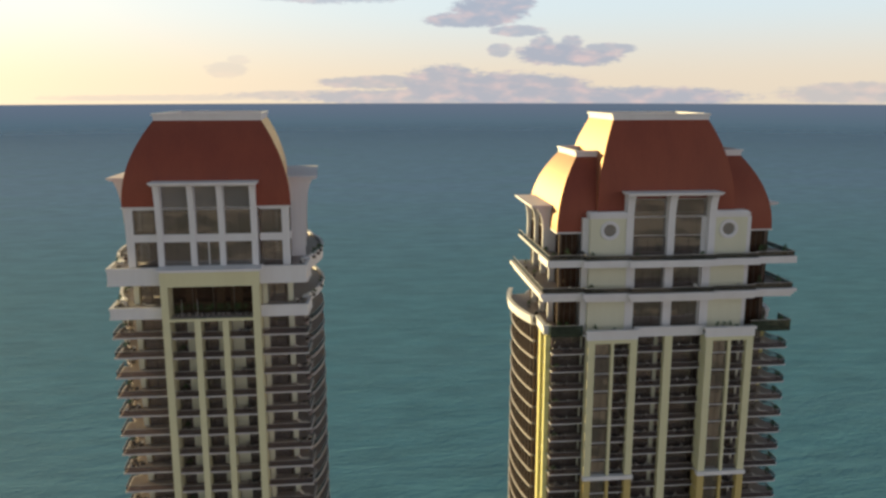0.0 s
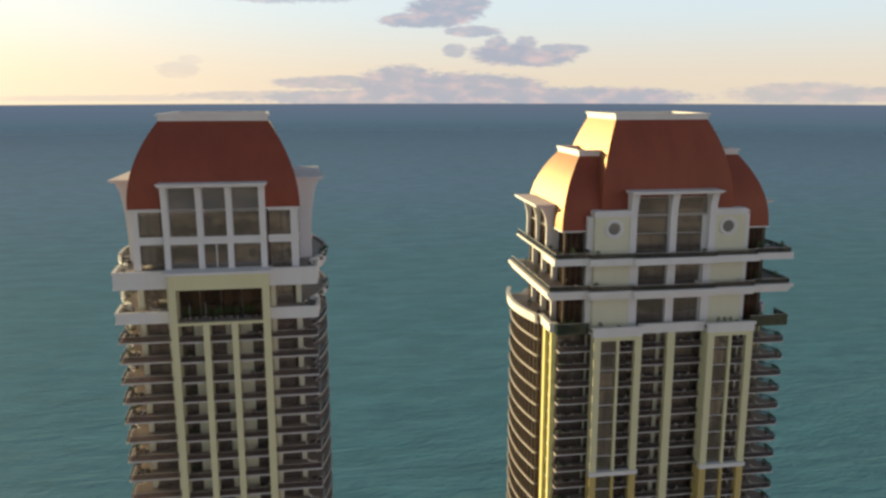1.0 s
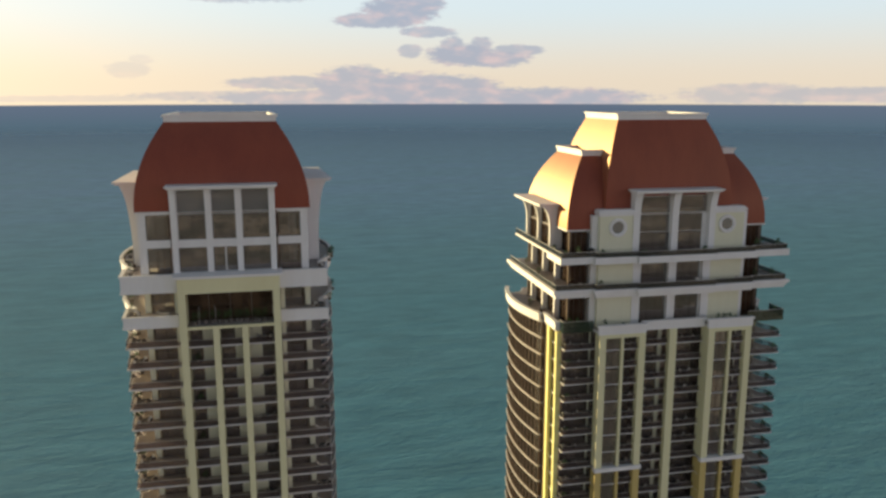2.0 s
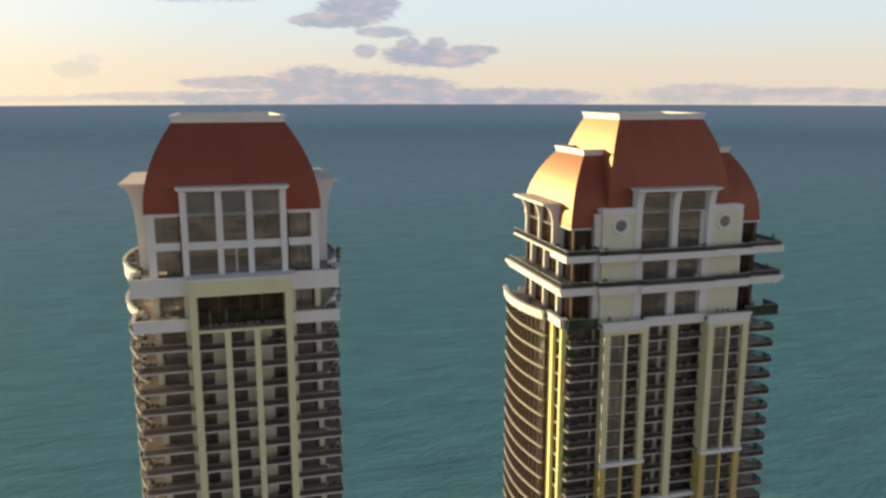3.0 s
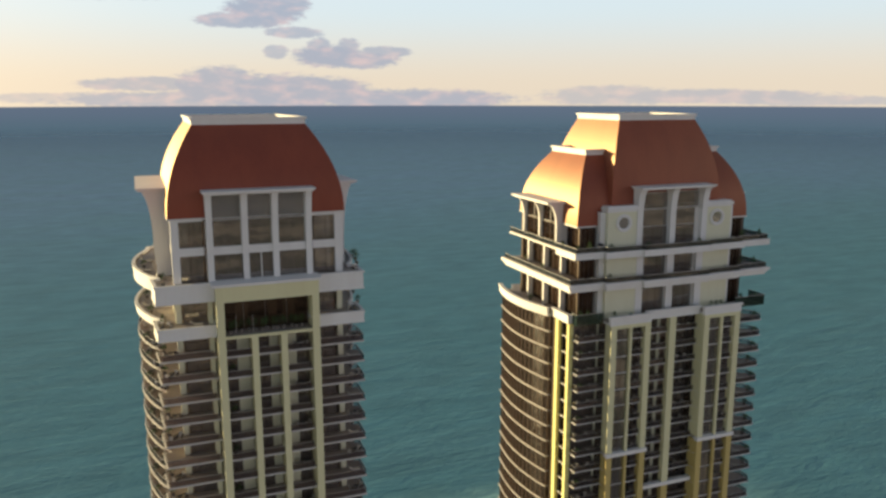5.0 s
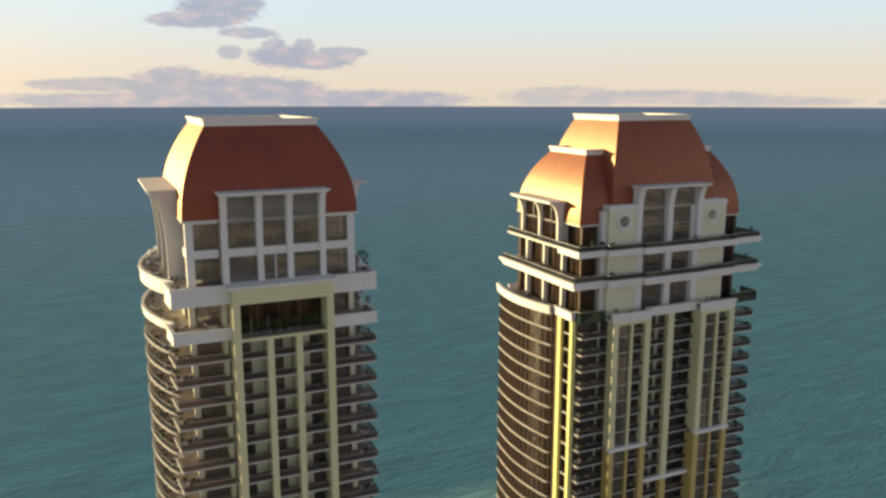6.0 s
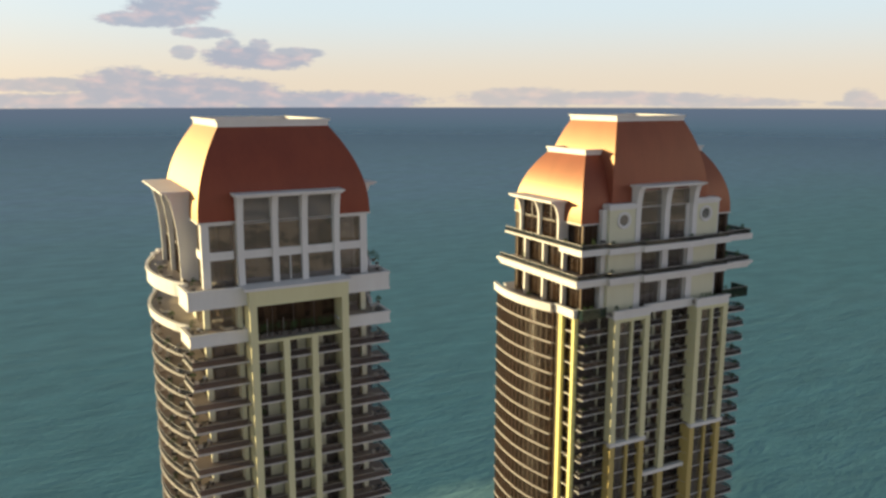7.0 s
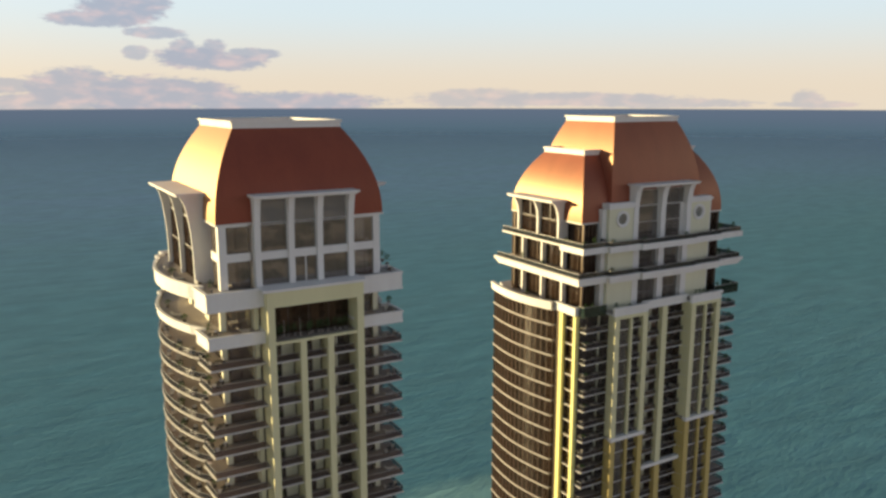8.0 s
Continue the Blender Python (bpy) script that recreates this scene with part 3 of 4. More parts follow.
# tall front frame with a loggia, and its piers
FRONT_Y = 130.8
frame_ob = part("front_frame", boxes((-34.15, -33.0, FRONT_Y, 134.6, 2.0, 133.4), (-19.25, -18.1, FRONT_Y, 134.6, 2.0, 133.4),
                                     (-34.15, -18.1, FRONT_Y, 134.6, 133.4, 135.9)), YELLOW, left_tower, "pale yellow stucco frame")
part("cornice", boxes((-34.8, -17.6, FRONT_Y - 0.4, 134.4, 135.9, 136.35)), WHITE, frame_ob)
for x in (-28.5, -23.9):
    part("pier", boxes((x - 0.5, x + 0.5, FRONT_Y + 0.1, 134.0, 2.0, 127.4)), YELLOW, left_tower)
part("beam", boxes((-33.1, -19.3, FRONT_Y + 0.08, FRONT_Y + 0.6, 127.4, 127.85)), YELLOW, left_tower)
for i in range(4):
    window(left_tower, L_FRONT, -4.85 + 3.45 * i, 0.5, 127.9, 133.0, 3.4, 0, 0, BROWN_GLASS)

slab_me, slab_c = mesh_of("balcony_slab", prism(bmesh.new(), LP, -0.24, 0.0), SLAB, (0, 0, 0))
tile_me, _ = mesh_of("floor_finish", prism(bmesh.new(), grown(LP, -0.25), 0.0, 0.03), TILE, (0, 0, 0))
i0 = LP.index((-42.9, 132.4))
LPI = grown(LP, -0.15)
i1 = len(LP) - 1 - i0
rails = []
for path in ([(-34.8, 132.55)] + LPI[i0:i0 + 18], [(2 * LX + 34.8, 132.55)] + LPI[i1:i1 - 18:-1]):
    g = mesh_of("railing_glass", fence(bmesh.new(), path, 0.08, 1.0, 0.03), RAIL_GLASS, (0, 0, 0))[0]
    r = mesh_of("handrail", fence(bmesh.new(), path, 1.0, 1.07, 0.08), RAIL, (0, 0, 0))[0]
    rails.append((g, r))
bay_g = mesh_of("railing_glass", boxes((-33.3, -19.6, 131.65, 131.68, 0.08, 1.0)), RAIL_GLASS, (0, 0, 0))[0]
bay_r = mesh_of("handrail", boxes((-33.3, -19.6, 131.62, 131.70, 1.0, 1.06)), RAIL, (0, 0, 0))[0]
# return walls that carry the rooms' corners, one set a storey
wall_me = []
for r in ((-40.0, -39.1, 136.3, 137.2), (-13.9, -13.0, 136.3, 137.2), (-35.1, -34.4, 134.65, 140.5), (-18.0, -17.3, 134.65, 140.5),
          (-40.0, -39.6, 143.6, 146.0), (-40.0, -39.6, 155.6, 158.0), (-14.0, -13.6, 143.6, 146.0), (-14.9, -14.5, 155.6, 158.0),
          (-31.0, -29.0, 134.5, 134.9), (-25.8, -24.4, 134.5, 134.9), (-23.4, -21.4, 134.5, 134.9)):
    wall_me.append(mesh_of("storey_wall", boxes(r + (0.03, 3.25)), CREAM, ((r[0] + r[1]) / 2, (r[2] + r[3]) / 2, 0)))


def storey_walls(tower, meshes, z, tall=1.0):
    for me, c in meshes:
        piece("storey_wall", me, (c.x, c.y, z), tower).scale.z = tall


def left_storey(z):
    slab = piece("balcony_slab", slab_me, (0, 0, z), left_tower)
    piece("floor_finish", tile_me, (0, 0, z), slab)
    for g, r in rails:
        rail = piece("railing", r, (0, 0, z), left_tower)
        piece("railing_glass", g, (0, 0, z), rail)
    rail = piece("railing", bay_r, (0, 0, z), left_tower)
    piece("railing_glass", bay_g, (0, 0, z), rail)
    storey_walls(left_tower, wall_me, z)
    a, b = z + 0.05, z + 3.1
    for u, w in ((-10.4, 3.7), (10.4, 3.7)):
        window(left_tower, L_FRONT, u, -1.6, a, b, w, 1, 0, None, FRAME, 0, random.choice((0, 0.3, 0.5, 0)))
    for x0, x1 in ((-33.1, -31.0), (-28.0, -25.8), (-21.4, -19.3)):
        window(left_tower, L_FRONT, (x0 + x1) / 2 - LX, 0.2, a, b, x1 - x0, 1, 0, None, FRAME, 0, random.choice((0, 0.3, 0.4)))
    for m in (L_LEFT, L_RIGHT):
        for u, w in ((-10.0, 6.0), (0, 9.4), (10.0, 6.0)):
            window(left_tower, m, u, -0.2, a, b, w, 3, 0, None, FRAME, 0, random.choice((0, 0.3, 0.4)))


for z in L_FLOORS:
    left_storey(z)
# the storey behind the lower terrace band
storey_walls(left_tower, wall_me, 128.2, 1.63)
for u, w in ((-10.4, 3.7), (10.4, 3.7)):
    window(left_tower, L_FRONT, u, -1.6, 128.3, 133.3, w, 1)
for m in (L_LEFT, L_RIGHT):
    for u, w in ((-10.0, 6.0), (0, 9.4), (10.0, 6.0)):
        window(left_tower, m, u, -0.2, 128.3, 133.3, w, 3)


def lower(tower, plan, top, storey, body):
    """The storeys below those that can be told apart, down to the ground."""
    bm = boxes(body + (1.2, top + 0.2))
    z = top - storey + 0.0
    while z > 4:
        prism(bm, plan, z - 0.24, z)
        z -= storey
    tagged(part("lower_storeys", bm, SLAB, tower, "stacked lower balcony storeys"), kind="stuff")


lower(left_tower, LP, L_FLOORS[-1], L_STOREY, (-39.0, -14.0, 138.0, 166.0))


# ---- right tower ----
RX, RY = 55.1, 152.8
right_tower = thing("apartment_tower", (RX, RY, 1.2), "pale yellow and white high-rise with stepped copper mansard roofs", "building", "towers on the beach")
R_FRONT, R_LEFT, R_RIGHT = frame_of(RX, 139.0, 0), frame_of(35.2, RY, -90), frame_of(2 * RX - 35.2, RY, 90)
EAST = 79.0                            # outer edge of the corner balconies on the far side


def side_curve(x, bulge, n=14, y0=144.6, y1=167.0):
    return [(x - bulge * math.sin(math.pi * i / n) ** 0.9, y0 + (y1 - y0) * i / n) for i in range(n + 1)]


def flip(pts):
    return [(2 * RX - x, y) for x, y in reversed(pts)]


WEST_SIDE = [(33.4, 135.8), (33.4, 138.0), (33.2, 138.0), (33.2, 144.6)] + side_curve(31.6, 1.5) + [(34.5, 167.6), (36.0, 171.0)]
EAST_SIDE = flip([(34.5, 167.6), (36.0, 171.0)]) + flip(side_curve(31.6, 1.5)) + [(2 * RX - 32.7, 144.6), (EAST - 1.0, 141.0), (EAST, 140.0), (EAST, 136.6), (EAST - 0.8, 135.8)]
RP = [(48.7, 136.0), (48.7, 134.4), (39.5, 134.4), (39.5, 135.8)] + WEST_SIDE + EAST_SIDE + [(70.75, 135.8), (70.75, 134.4), (61.7, 134.4), (61.7, 136.0)]
R_STOREY = 3.4
R_FLOORS = [117.8 - R_STOREY * k for k in range(16)]
BAYS = ((39.5, 48.7), (61.7, 70.75))    # west and east ends of the two front bays

roof(right_tower, (41.9, 67.8, 139.2, 163.4), (45.4, 63.4, 143.0, 158.6), 143.6, 161.2, 2.1)
for lo, hi in (((34.6, 47.0, 139.6, 164.2), (39.2, 48.0, 144.9, 158.2)), ((2 * RX - 47.0, 2 * RX - 34.6, 139.6, 164.2), (2 * RX - 48.0, 2 * RX - 39.2, 144.9, 158.2))):
    roof(right_tower, lo, hi, 139.9, 154.4, 2.2)
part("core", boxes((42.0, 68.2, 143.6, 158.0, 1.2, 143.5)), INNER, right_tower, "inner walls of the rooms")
A_PLAN = mirrored([(RX - 8.0, 134.7), (RX - 8.0, 135.3), (38.8, 135.3), (38.8, 136.2), (32.4, 136.2), (32.4, 164.8)], RX)
A_PLAN = [(x + (1.0 if x > 72 else 0), y) for x, y in A_PLAN]
B_PLAN = mirrored([(RX - 8.0, 134.5), (RX - 8.0, 135.1), (38.8, 135.1), (38.8, 136.0), (31.2, 136.0), (31.2, 165.4)], RX)
C_CURVE = side_curve(31.4, 2.0)
C_PLAN = [(RX - 6.6, 135.4), (RX - 6.6, 134.0), (39.3, 134.0), (39.3, 136.2), (33.1, 136.2), (33.1, 138.0), (32.3, 138.0), (32.3, 144.6)] + C_CURVE + [(34.5, 167.6), (36.0, 171.0)]
C_PLAN += flip([(34.5, 167.6), (36.0, 171.0)]) + flip(C_CURVE) + [(2 * RX - 32.3, 144.6), (EAST, 141.0), (EAST, 136.2), (71.0, 136.2), (71.0, 134.0), (RX + 6.6, 134.0), (RX + 6.6, 135.4)]


def terrace_rail(path, z, glass=None, high=0.95):
    rail = part("railing", fence(bmesh.new(), path, z + high, z + high + 0.08, 0.08), RAIL, right_tower)
    part("railing_glass", fence(bmesh.new(), path, z + 0.06, z + high, 0.03), glass or DARK_RAIL_GLASS, rail)


# upper terrace: a thin slab, with a deeper white band along the front
part("terrace_slab", prism(bmesh.new(), A_PLAN, 134.85, 135.2), WHITE, right_tower)
west_end, east_end = 143.5, 143.5
part("terrace_band", fence(bmesh.new(), [(32.4, west_end), (32.4, 136.2), (38.8, 136.2), (38.8, 135.3), (RX - 8.0, 135.3), (RX - 8.0, 134.7), (RX + 8.0, 134.7), (RX + 8.0, 135.3),
                                         (2 * RX - 38.8, 135.3), (2 * RX - 38.8, 136.2), (2 * RX - 31.4, 136.2), (2 * RX - 31.4, east_end)], 134.1, 135.35, 0.5), WHITE, right_tower, "white stucco band")
part("terrace_floor", prism(bmesh.new(), grown(A_PLAN, -0.4), 135.2, 135.24), TILE, right_tower)
path = grown(A_PLAN, -0.12)
terrace_rail(path[5:6] + path[4::-1] + path[:5:-1], 135.3)
# cornice terrace
part("terrace_band", band(bmesh.new(), B_PLAN, ((127.7, 128.2, -0.3), (128.2, 128.7, 0.0), (128.7, 129.3, 0.35))), WHITE, right_tower, "white moulded cornice band")
part("terrace_floor", prism(bmesh.new(), grown(B_PLAN, -0.2), 129.3, 129.34), TILE, right_tower)
path = grown(B_PLAN, -0.25)
terrace_rail(path[5:6] + path[4::-1] + path[:5:-1], 129.3)
# lowest terrace: white band along the fronts and the curved side, green glass at the corners
part("terrace_slab", prism(bmesh.new(), grown(C_PLAN, -0.1), 121.0, 121.3), WHITE, right_tower)
part("terrace_floor", prism(bmesh.new(), grown(C_PLAN, -0.3), 121.3, 121.34), TILE, right_tower)
for path in ([(33.2, 138.15), (32.4, 138.15), (32.4, 144.6)], C_CURVE, flip(C_CURVE)):
    part("terrace_band", fence(fence(bmesh.new(), path, 121.2, 122.5, 0.5), path, 122.5, 122.9, 0.85), WHITE, right_tower, "white moulded parapet band")
for x0, x1, y in ((39.3, 48.8, 134.2), (48.8, 61.6, 135.6), (61.6, 71.0, 134.2)):
    part("terrace_band", boxes((x0, x1, y - 0.25, y + 0.25, 120.9, 122.3), (x0 - 0.2, x1 + 0.2, y - 0.5, y + 0.3, 122.3, 122.75)), WHITE, right_tower, "white moulded parapet band")
for path in ([(39.1, 136.2), (33.1, 136.2), (33.1, 138.0)], [(71.2, 136.2), (EAST, 136.2), (EAST, 141.0)]):
    terrace_rail(path, 120.95, GREEN_GLASS, 2.2)

# upper storeys: window walls set back from the terraces
for za, zb in ((135.24, 139.65), (129.34, 134.85), (121.34, 127.7)):
    for m, spots in ((R_FRONT, ((-18.2, 3.4), (18.2, 3.4))), (R_LEFT, ((-10.5, 4.6), (-5.3, 4.4), (-0.6, 4.6), (4.6, 4.6), (10.0, 5.6))), (R_RIGHT, ((-10.5, 4.6), (-5.3, 4.4), (-0.6, 4.6), (4.6, 4.6), (10.0, 5.6)))):
        for u, w in spots:
            window(right_tower, m, u, -0.6, za, zb, w, 2, 0, BROWN_GLASS, FRAME, 0, 1.0 if m is not R_FRONT else 0.9)
    for x in (35.0, 2 * RX - 36.0):
        for y in (139.4, 163.4):
            part("corner_pier", boxes((x, x + 0.45, y, y + 0.45, za - 0.04, zb + 0.02)), FRAME, right_tower)
# panels with round windows on both sides of the central bay
for cx in (43.9, 66.3):
    wall = part("panel_wall", boxes((cx - 3.6, cx + 3.6, 137.8, 143.5, 121.3, 143.0)), CREAM, right_tower, "cream stucco panel wall")
    part("cornice", boxes((cx - 3.75, cx + 3.75, 137.6, 142.5, 142.6, 143.0), (cx - 3.95, cx + 3.95, 137.35, 142.5, 143.0, 143.45), (cx - 3.7, cx + 3.7, 137.7, 142.5, 143.45, 143.75)), WHITE, wall)
    for x in (cx - 4.75, cx + 3.6):
        part("side_pier", boxes((x, x + 1.15, 138.6, 143.0, 121.3, 142.6)), WHITE, wall)
    bm = bmesh.new()
    n = 28
    rings = []
    for r, y in ((1.78, 137.8), (1.74, 137.5), (1.32, 137.45), (1.08, 137.76)):
        rings.append([bm.verts.new((cx + r * math.cos(2 * math.pi * i / n), y, 140.4 + r * math.sin(2 * math.pi * i / n))) for i in range(n)])
    for a, b in zip(rings, rings[1:]):
        for i in range(n):
            bm.faces.new((a[i], a[(i + 1) % n], b[(i + 1) % n], b[i]))
    rim = part("round_window", bm, WHITE, wall, "round window in a grey-white moulded rim")
    bm = bmesh.new()
    bm.faces.new([bm.verts.new((cx + 1.15 * math.cos(2 * math.pi * i / n), 137.72, 140.4 + 1.15 * math.sin(2 * math.pi * i / n))) for i in range(n)])
    part("pane", bm, GREY_GLASS, rim)
ROWS_R = ((135.3, 139.0, 1, 0.25), (139.15, 142.6, 0, 0.0), (142.75, 146.0, 0, 0))
dormer(right_tower, R_FRONT, -7.9, 8.3, (-7.5, 0.3, 8.0), 1.4, 2.5, 135.2, 147.4, 141.0, 135.3, ROWS_R, 1.3, 3.2)
for m in (R_LEFT, R_RIGHT):
    dormer(right_tower, m, -7.3, 7.3, (-7.1, 0.0, 7.1), 1.9, 3.6, 135.2, 144.2, 139.2, 135.3, ((135.3, 139.4, 1, 1.0), (139.6, 143.3, 1, 0.8)), 0.55, 3.0, BROWN_GLASS)
# the two storeys below the central bay
for za, zb in ((129.34, 134.1), (121.34, 127.7)):
    for u in (-7.0, 0.3, 7.4):
        part("pier", boxed(R_FRONT, u - 0.8, u + 0.8, -0.5, 1.3, za - 0.04, zb + 0.02), WHITE, right_tower)
    for u in (-3.3, 3.85):
        window(right_tower, R_FRONT, u, 0.3, za, zb, 5.6, 2, 0, None, FRAME, 0, 0.3)
    for m in (R_LEFT, R_RIGHT):
        for u in (-7.1, 0.0, 7.1):
            part("pier", boxed(m, u - 0.3, u + 0.3, -0.5, 0.6, za - 0.04, zb + 0.02), WHITE, right_tower)

# front bays with yellow piers
CHANGE = 94.0
for (x0, x1), deep in zip(BAYS, (135.9, 136.8)):
    mid = (x0 + x1) / 2
    for x, w, back in ((x0 + 0.65, 1.3, deep), (x1 - 0.65, 1.3, 135.2), (mid, 0.5, 134.5)):
        part("pier", boxes((x - w / 2, x + w / 2, 133.85, back, CHANGE + 0.4, 120.9)), YELLOW, right_tower, "pale yellow stucco pier")
        part("pier", boxes((x - w / 2, x + w / 2, 133.85, back, 2.0, CHANGE - 0.4)), OCHRE, right_tower, "ochre yellow stucco pier")
    part("belt", boxes((x0 - 0.2, x1 + 0.2, 133.5, 134.6, CHANGE - 0.4, CHANGE + 0.4)), WHITE, right_tower, "white stucco belt")
    for a, b in ((x0 + 1.3, mid - 0.25), (mid + 0.25, x1 - 1.3)):
        part("bay_head", boxes((a, b, 133.9, 134.6, 120.2, 120.9)), YELLOW, right_tower)
LOW_BELT = 84.6
part("pier", boxes((RX - 0.75, RX + 0.75, 135.3, 136.6, LOW_BELT + 0.4, 120.9)), YELLOW, right_tower)
part("pier", boxes((RX - 0.75, RX + 0.75, 135.3, 136.6, 2.0, LOW_BELT - 0.4)), OCHRE, right_tower)
part("belt", boxes((BAYS[0][1] + 0.1, BAYS[1][0] - 0.1, 135.1, 136.2, LOW_BELT - 0.4, LOW_BELT + 0.4)), WHITE, right_tower, "white stucco belt")
for side in (0, 1):
    x0 = 32.6 if side == 0 else 2 * RX - 32.6 - 3.0
    for y, wide, deep in ((138.1, 0.95, 0.85), (142.35, 0.75, 1.15)) if side == 0 else ((143.0, 3.0, 1.6),):
        part("pier", boxes((x0, x0 + wide, y, y + deep, 2.0, 120.8)), SUNLIT_YELLOW, right_tower, "yellow stucco pier in a sunlit tone")
part("corner_strip", boxes((32.5, 33.6, 143.55, 145.1, 2.0, 120.9)), FRAME, right_tower, "dark bronze strip beside the curved glazing")

# added walls behind corner balconies and central recess: block stray sun, lighten dark glass
for x0, x1, y in ((33.95, 39.5, 139.75), (48.9, 61.5, 141.0), (70.9, 75.8, 141.4)):
    part("room_wall", boxes((x0, x1, y, y + 0.2, 2.0, 120.9)), INNER, right_tower)
part("room_wall", boxes((33.95, 34.10, 138.95, 139.74, 2.0, 120.9), (33.95, 34.10, 139.96, 143.5, 2.0, 120.9)), INNER, right_tower)

slab_r = mesh_of("balcony_slab", prism(bmesh.new(), RP, -0.13, 0.0), WHITE, (0, 0, 0))[0]
tile_r = mesh_of("floor_finish", prism(bmesh.new(), grown(RP, -0.12), 0.0, 0.03), TILE, (0, 0, 0))[0]
right_rails = []
for path in ([(39.4, 136.0), (33.6, 136.0), (33.6, 138.0)], [(70.9, 136.0), (EAST - 0.9, 136.0), (EAST - 0.2, 136.7), (EAST - 0.2, 140.0), (EAST - 1.0, 140.9), (2 * RX - 32.9, 144.4)],
             [(RX - 6.6, 136.2), (RX - 0.8, 136.2)], [(RX + 0.8, 136.2), (RX + 6.6, 136.2)],
             [(44.4, 134.55), (47.4, 134.55)], [(66.5, 134.55), (69.4, 134.55)]):
    right_rails.append((mesh_of("railing_glass", fence(bmesh.new(), path, 0.08, 1.0, 0.03), RAIL_GLASS, (0, 0, 0))[0],
                        mesh_of("handrail", fence(bmesh.new(), path, 1.0, 1.06, 0.07), RAIL, (0, 0, 0))[0]))
wall_r = []
for r in ((39.6, 40.1, 138.85, 142.0), (70.2, 70.7, 138.85, 142.0), (44.35, 45.4, 137.0, 137.4), (66.45, 67.4, 137.0, 137.4),
          (RX - 1.6, RX - 0.8, 138.4, 138.8), (2 * RX - 36.2, 2 * RX - 35.2, 139.6, 143.4)):
    wall_r.append(mesh_of("storey_wall", boxes(r + (0.03, 3.02)), CREAM, ((r[0] + r[1]) / 2, (r[2] + r[3]) / 2, 0)))
glazing = side_curve(31.92, 1.5, 14)


def right_storey(z):
    slab = piece("balcony_slab", slab_r, (0, 0, z), right_tower)
    piece("floor_finish", tile_r, (0, 0, z), slab)
    for g, r in right_rails:
        rail = piece("railing", r, (0, 0, z), right_tower)
        piece("railing_glass", g, (0, 0, z), rail)
    storey_walls(right_tower, wall_r, z)
    a, b = z + 0.04, z + 3.0
    for u, w, v in ((-18.35, 5.6, -0.3), (17.7, 4.2, -0.3), (-3.9, 4.6, 0.4), (3.6, 5.6, 0.4)):
        window(right_tower, R_FRONT, u, v, a, b, w, 2, 0, None, FRAME, 0, random.choice((0, 0.3, 0.4, 0)))
    for x0, x1, v in ((40.8, 43.85, 4.4), (45.4, 47.35, 1.8), (63.0, 65.95, 4.4), (67.4, 69.4, 1.8)):
        window(right_tower, R_FRONT, (x0 + x1) / 2 - RX, v, a, b, x1 - x0, 1, 0, None, FRAME, 0, random.choice((0, 0.5, 0.8)))
    # glazed returns of the bays, behind their outer piers
    for x, y0 in ((39.75, 135.9), (61.95, 136.8)):
        window(right_tower, frame_of(x, (y0 + 139.2) / 2, -90), 0, 0, a, b, 139.2 - y0, 1, 0, None, FRAME)
    for sgn, m in ((1, R_LEFT), (-1, R_RIGHT)):
        if sgn == 1:
            window(right_tower, m, RY - 140.65, 1.4, a, b, 3.3, 1, 0, BROWN_GLASS, FRAME)
        for p, q in zip(glazing, glazing[1:]):
            cx, cy = (p[0] + q[0]) / 2, (p[1] + q[1]) / 2
            w = math.hypot(q[0] - p[0], q[1] - p[1])
            lean = math.degrees(math.atan2(q[0] - p[0], q[1] - p[1]))
            if sgn == 1:
                window(right_tower, Matrix.Translation((cx, cy, 0)) @ Matrix.Rotation(radians(-90 - lean), 4, "Z"), 0, 0, a, b, w, 0, 0, BROWN_GLASS, FRAME, 0, random.choice((1.0, 1.0, 0.75)))
            elif z > 100:
                window(right_tower, Matrix.Translation((2 * RX - cx, cy, 0)) @ Matrix.Rotation(radians(90 + lean), 4, "Z"), 0, 0, a, b, w, 0, 0, BROWN_GLASS, FRAME)


for z in R_FLOORS:
    right_storey(z)
lower(right_tower, RP, R_FLOORS[-1], R_STOREY, (37.0, 2 * RX - 37.0, 141.0, 166.0))


# ---- things on the balconies and terraces ----
def chair_thing():
    ob = thing("balcony_chair", (0, 0, 0), "pale cushioned dark wicker balcony armchair", "chair", "balcony seating")
    part("seat", boxes((-0.32, 0.32, -0.30, 0.30, 0.30, 0.46)), FABRIC, ob)
    part("backrest", boxes((-0.32, 0.32, 0.24, 0.36, 0.46, 0.92)), FABRIC, ob)
    for x in (-0.37, 0.37):
        part("armrest", boxes((x - 0.05, x + 0.05, -0.32, 0.34, 0.30, 0.64)), WICKER, ob)
    for x in (-0.34, 0.34):
        for y in (-0.28, 0.30):
            part("leg", boxes((x - 0.035, x + 0.035, y - 0.035, y + 0.035, 0, 0.30)), WICKER, ob)
    return ob


def table_thing():
    ob = thing("balcony_table", (0, 0, 0), "small round dark metal balcony table", "table", "balcony tables")
    for name, r0, r1, z0, z1 in (("tabletop", 0.45, 0.45, 0.66, 0.72), ("pedestal", 0.07, 0.05, 0.05, 0.66), ("base", 0.28, 0.22, 0.0, 0.05)):
        bm = bmesh.new()
        bmesh.ops.create_cone(bm, cap_ends=True, segments=16, radius1=r0, radius2=r1, depth=z1 - z0, matrix=Matrix.Translation((0, 0, (z0 + z1) / 2)))
        part(name, bm, DARK, ob)
    return ob


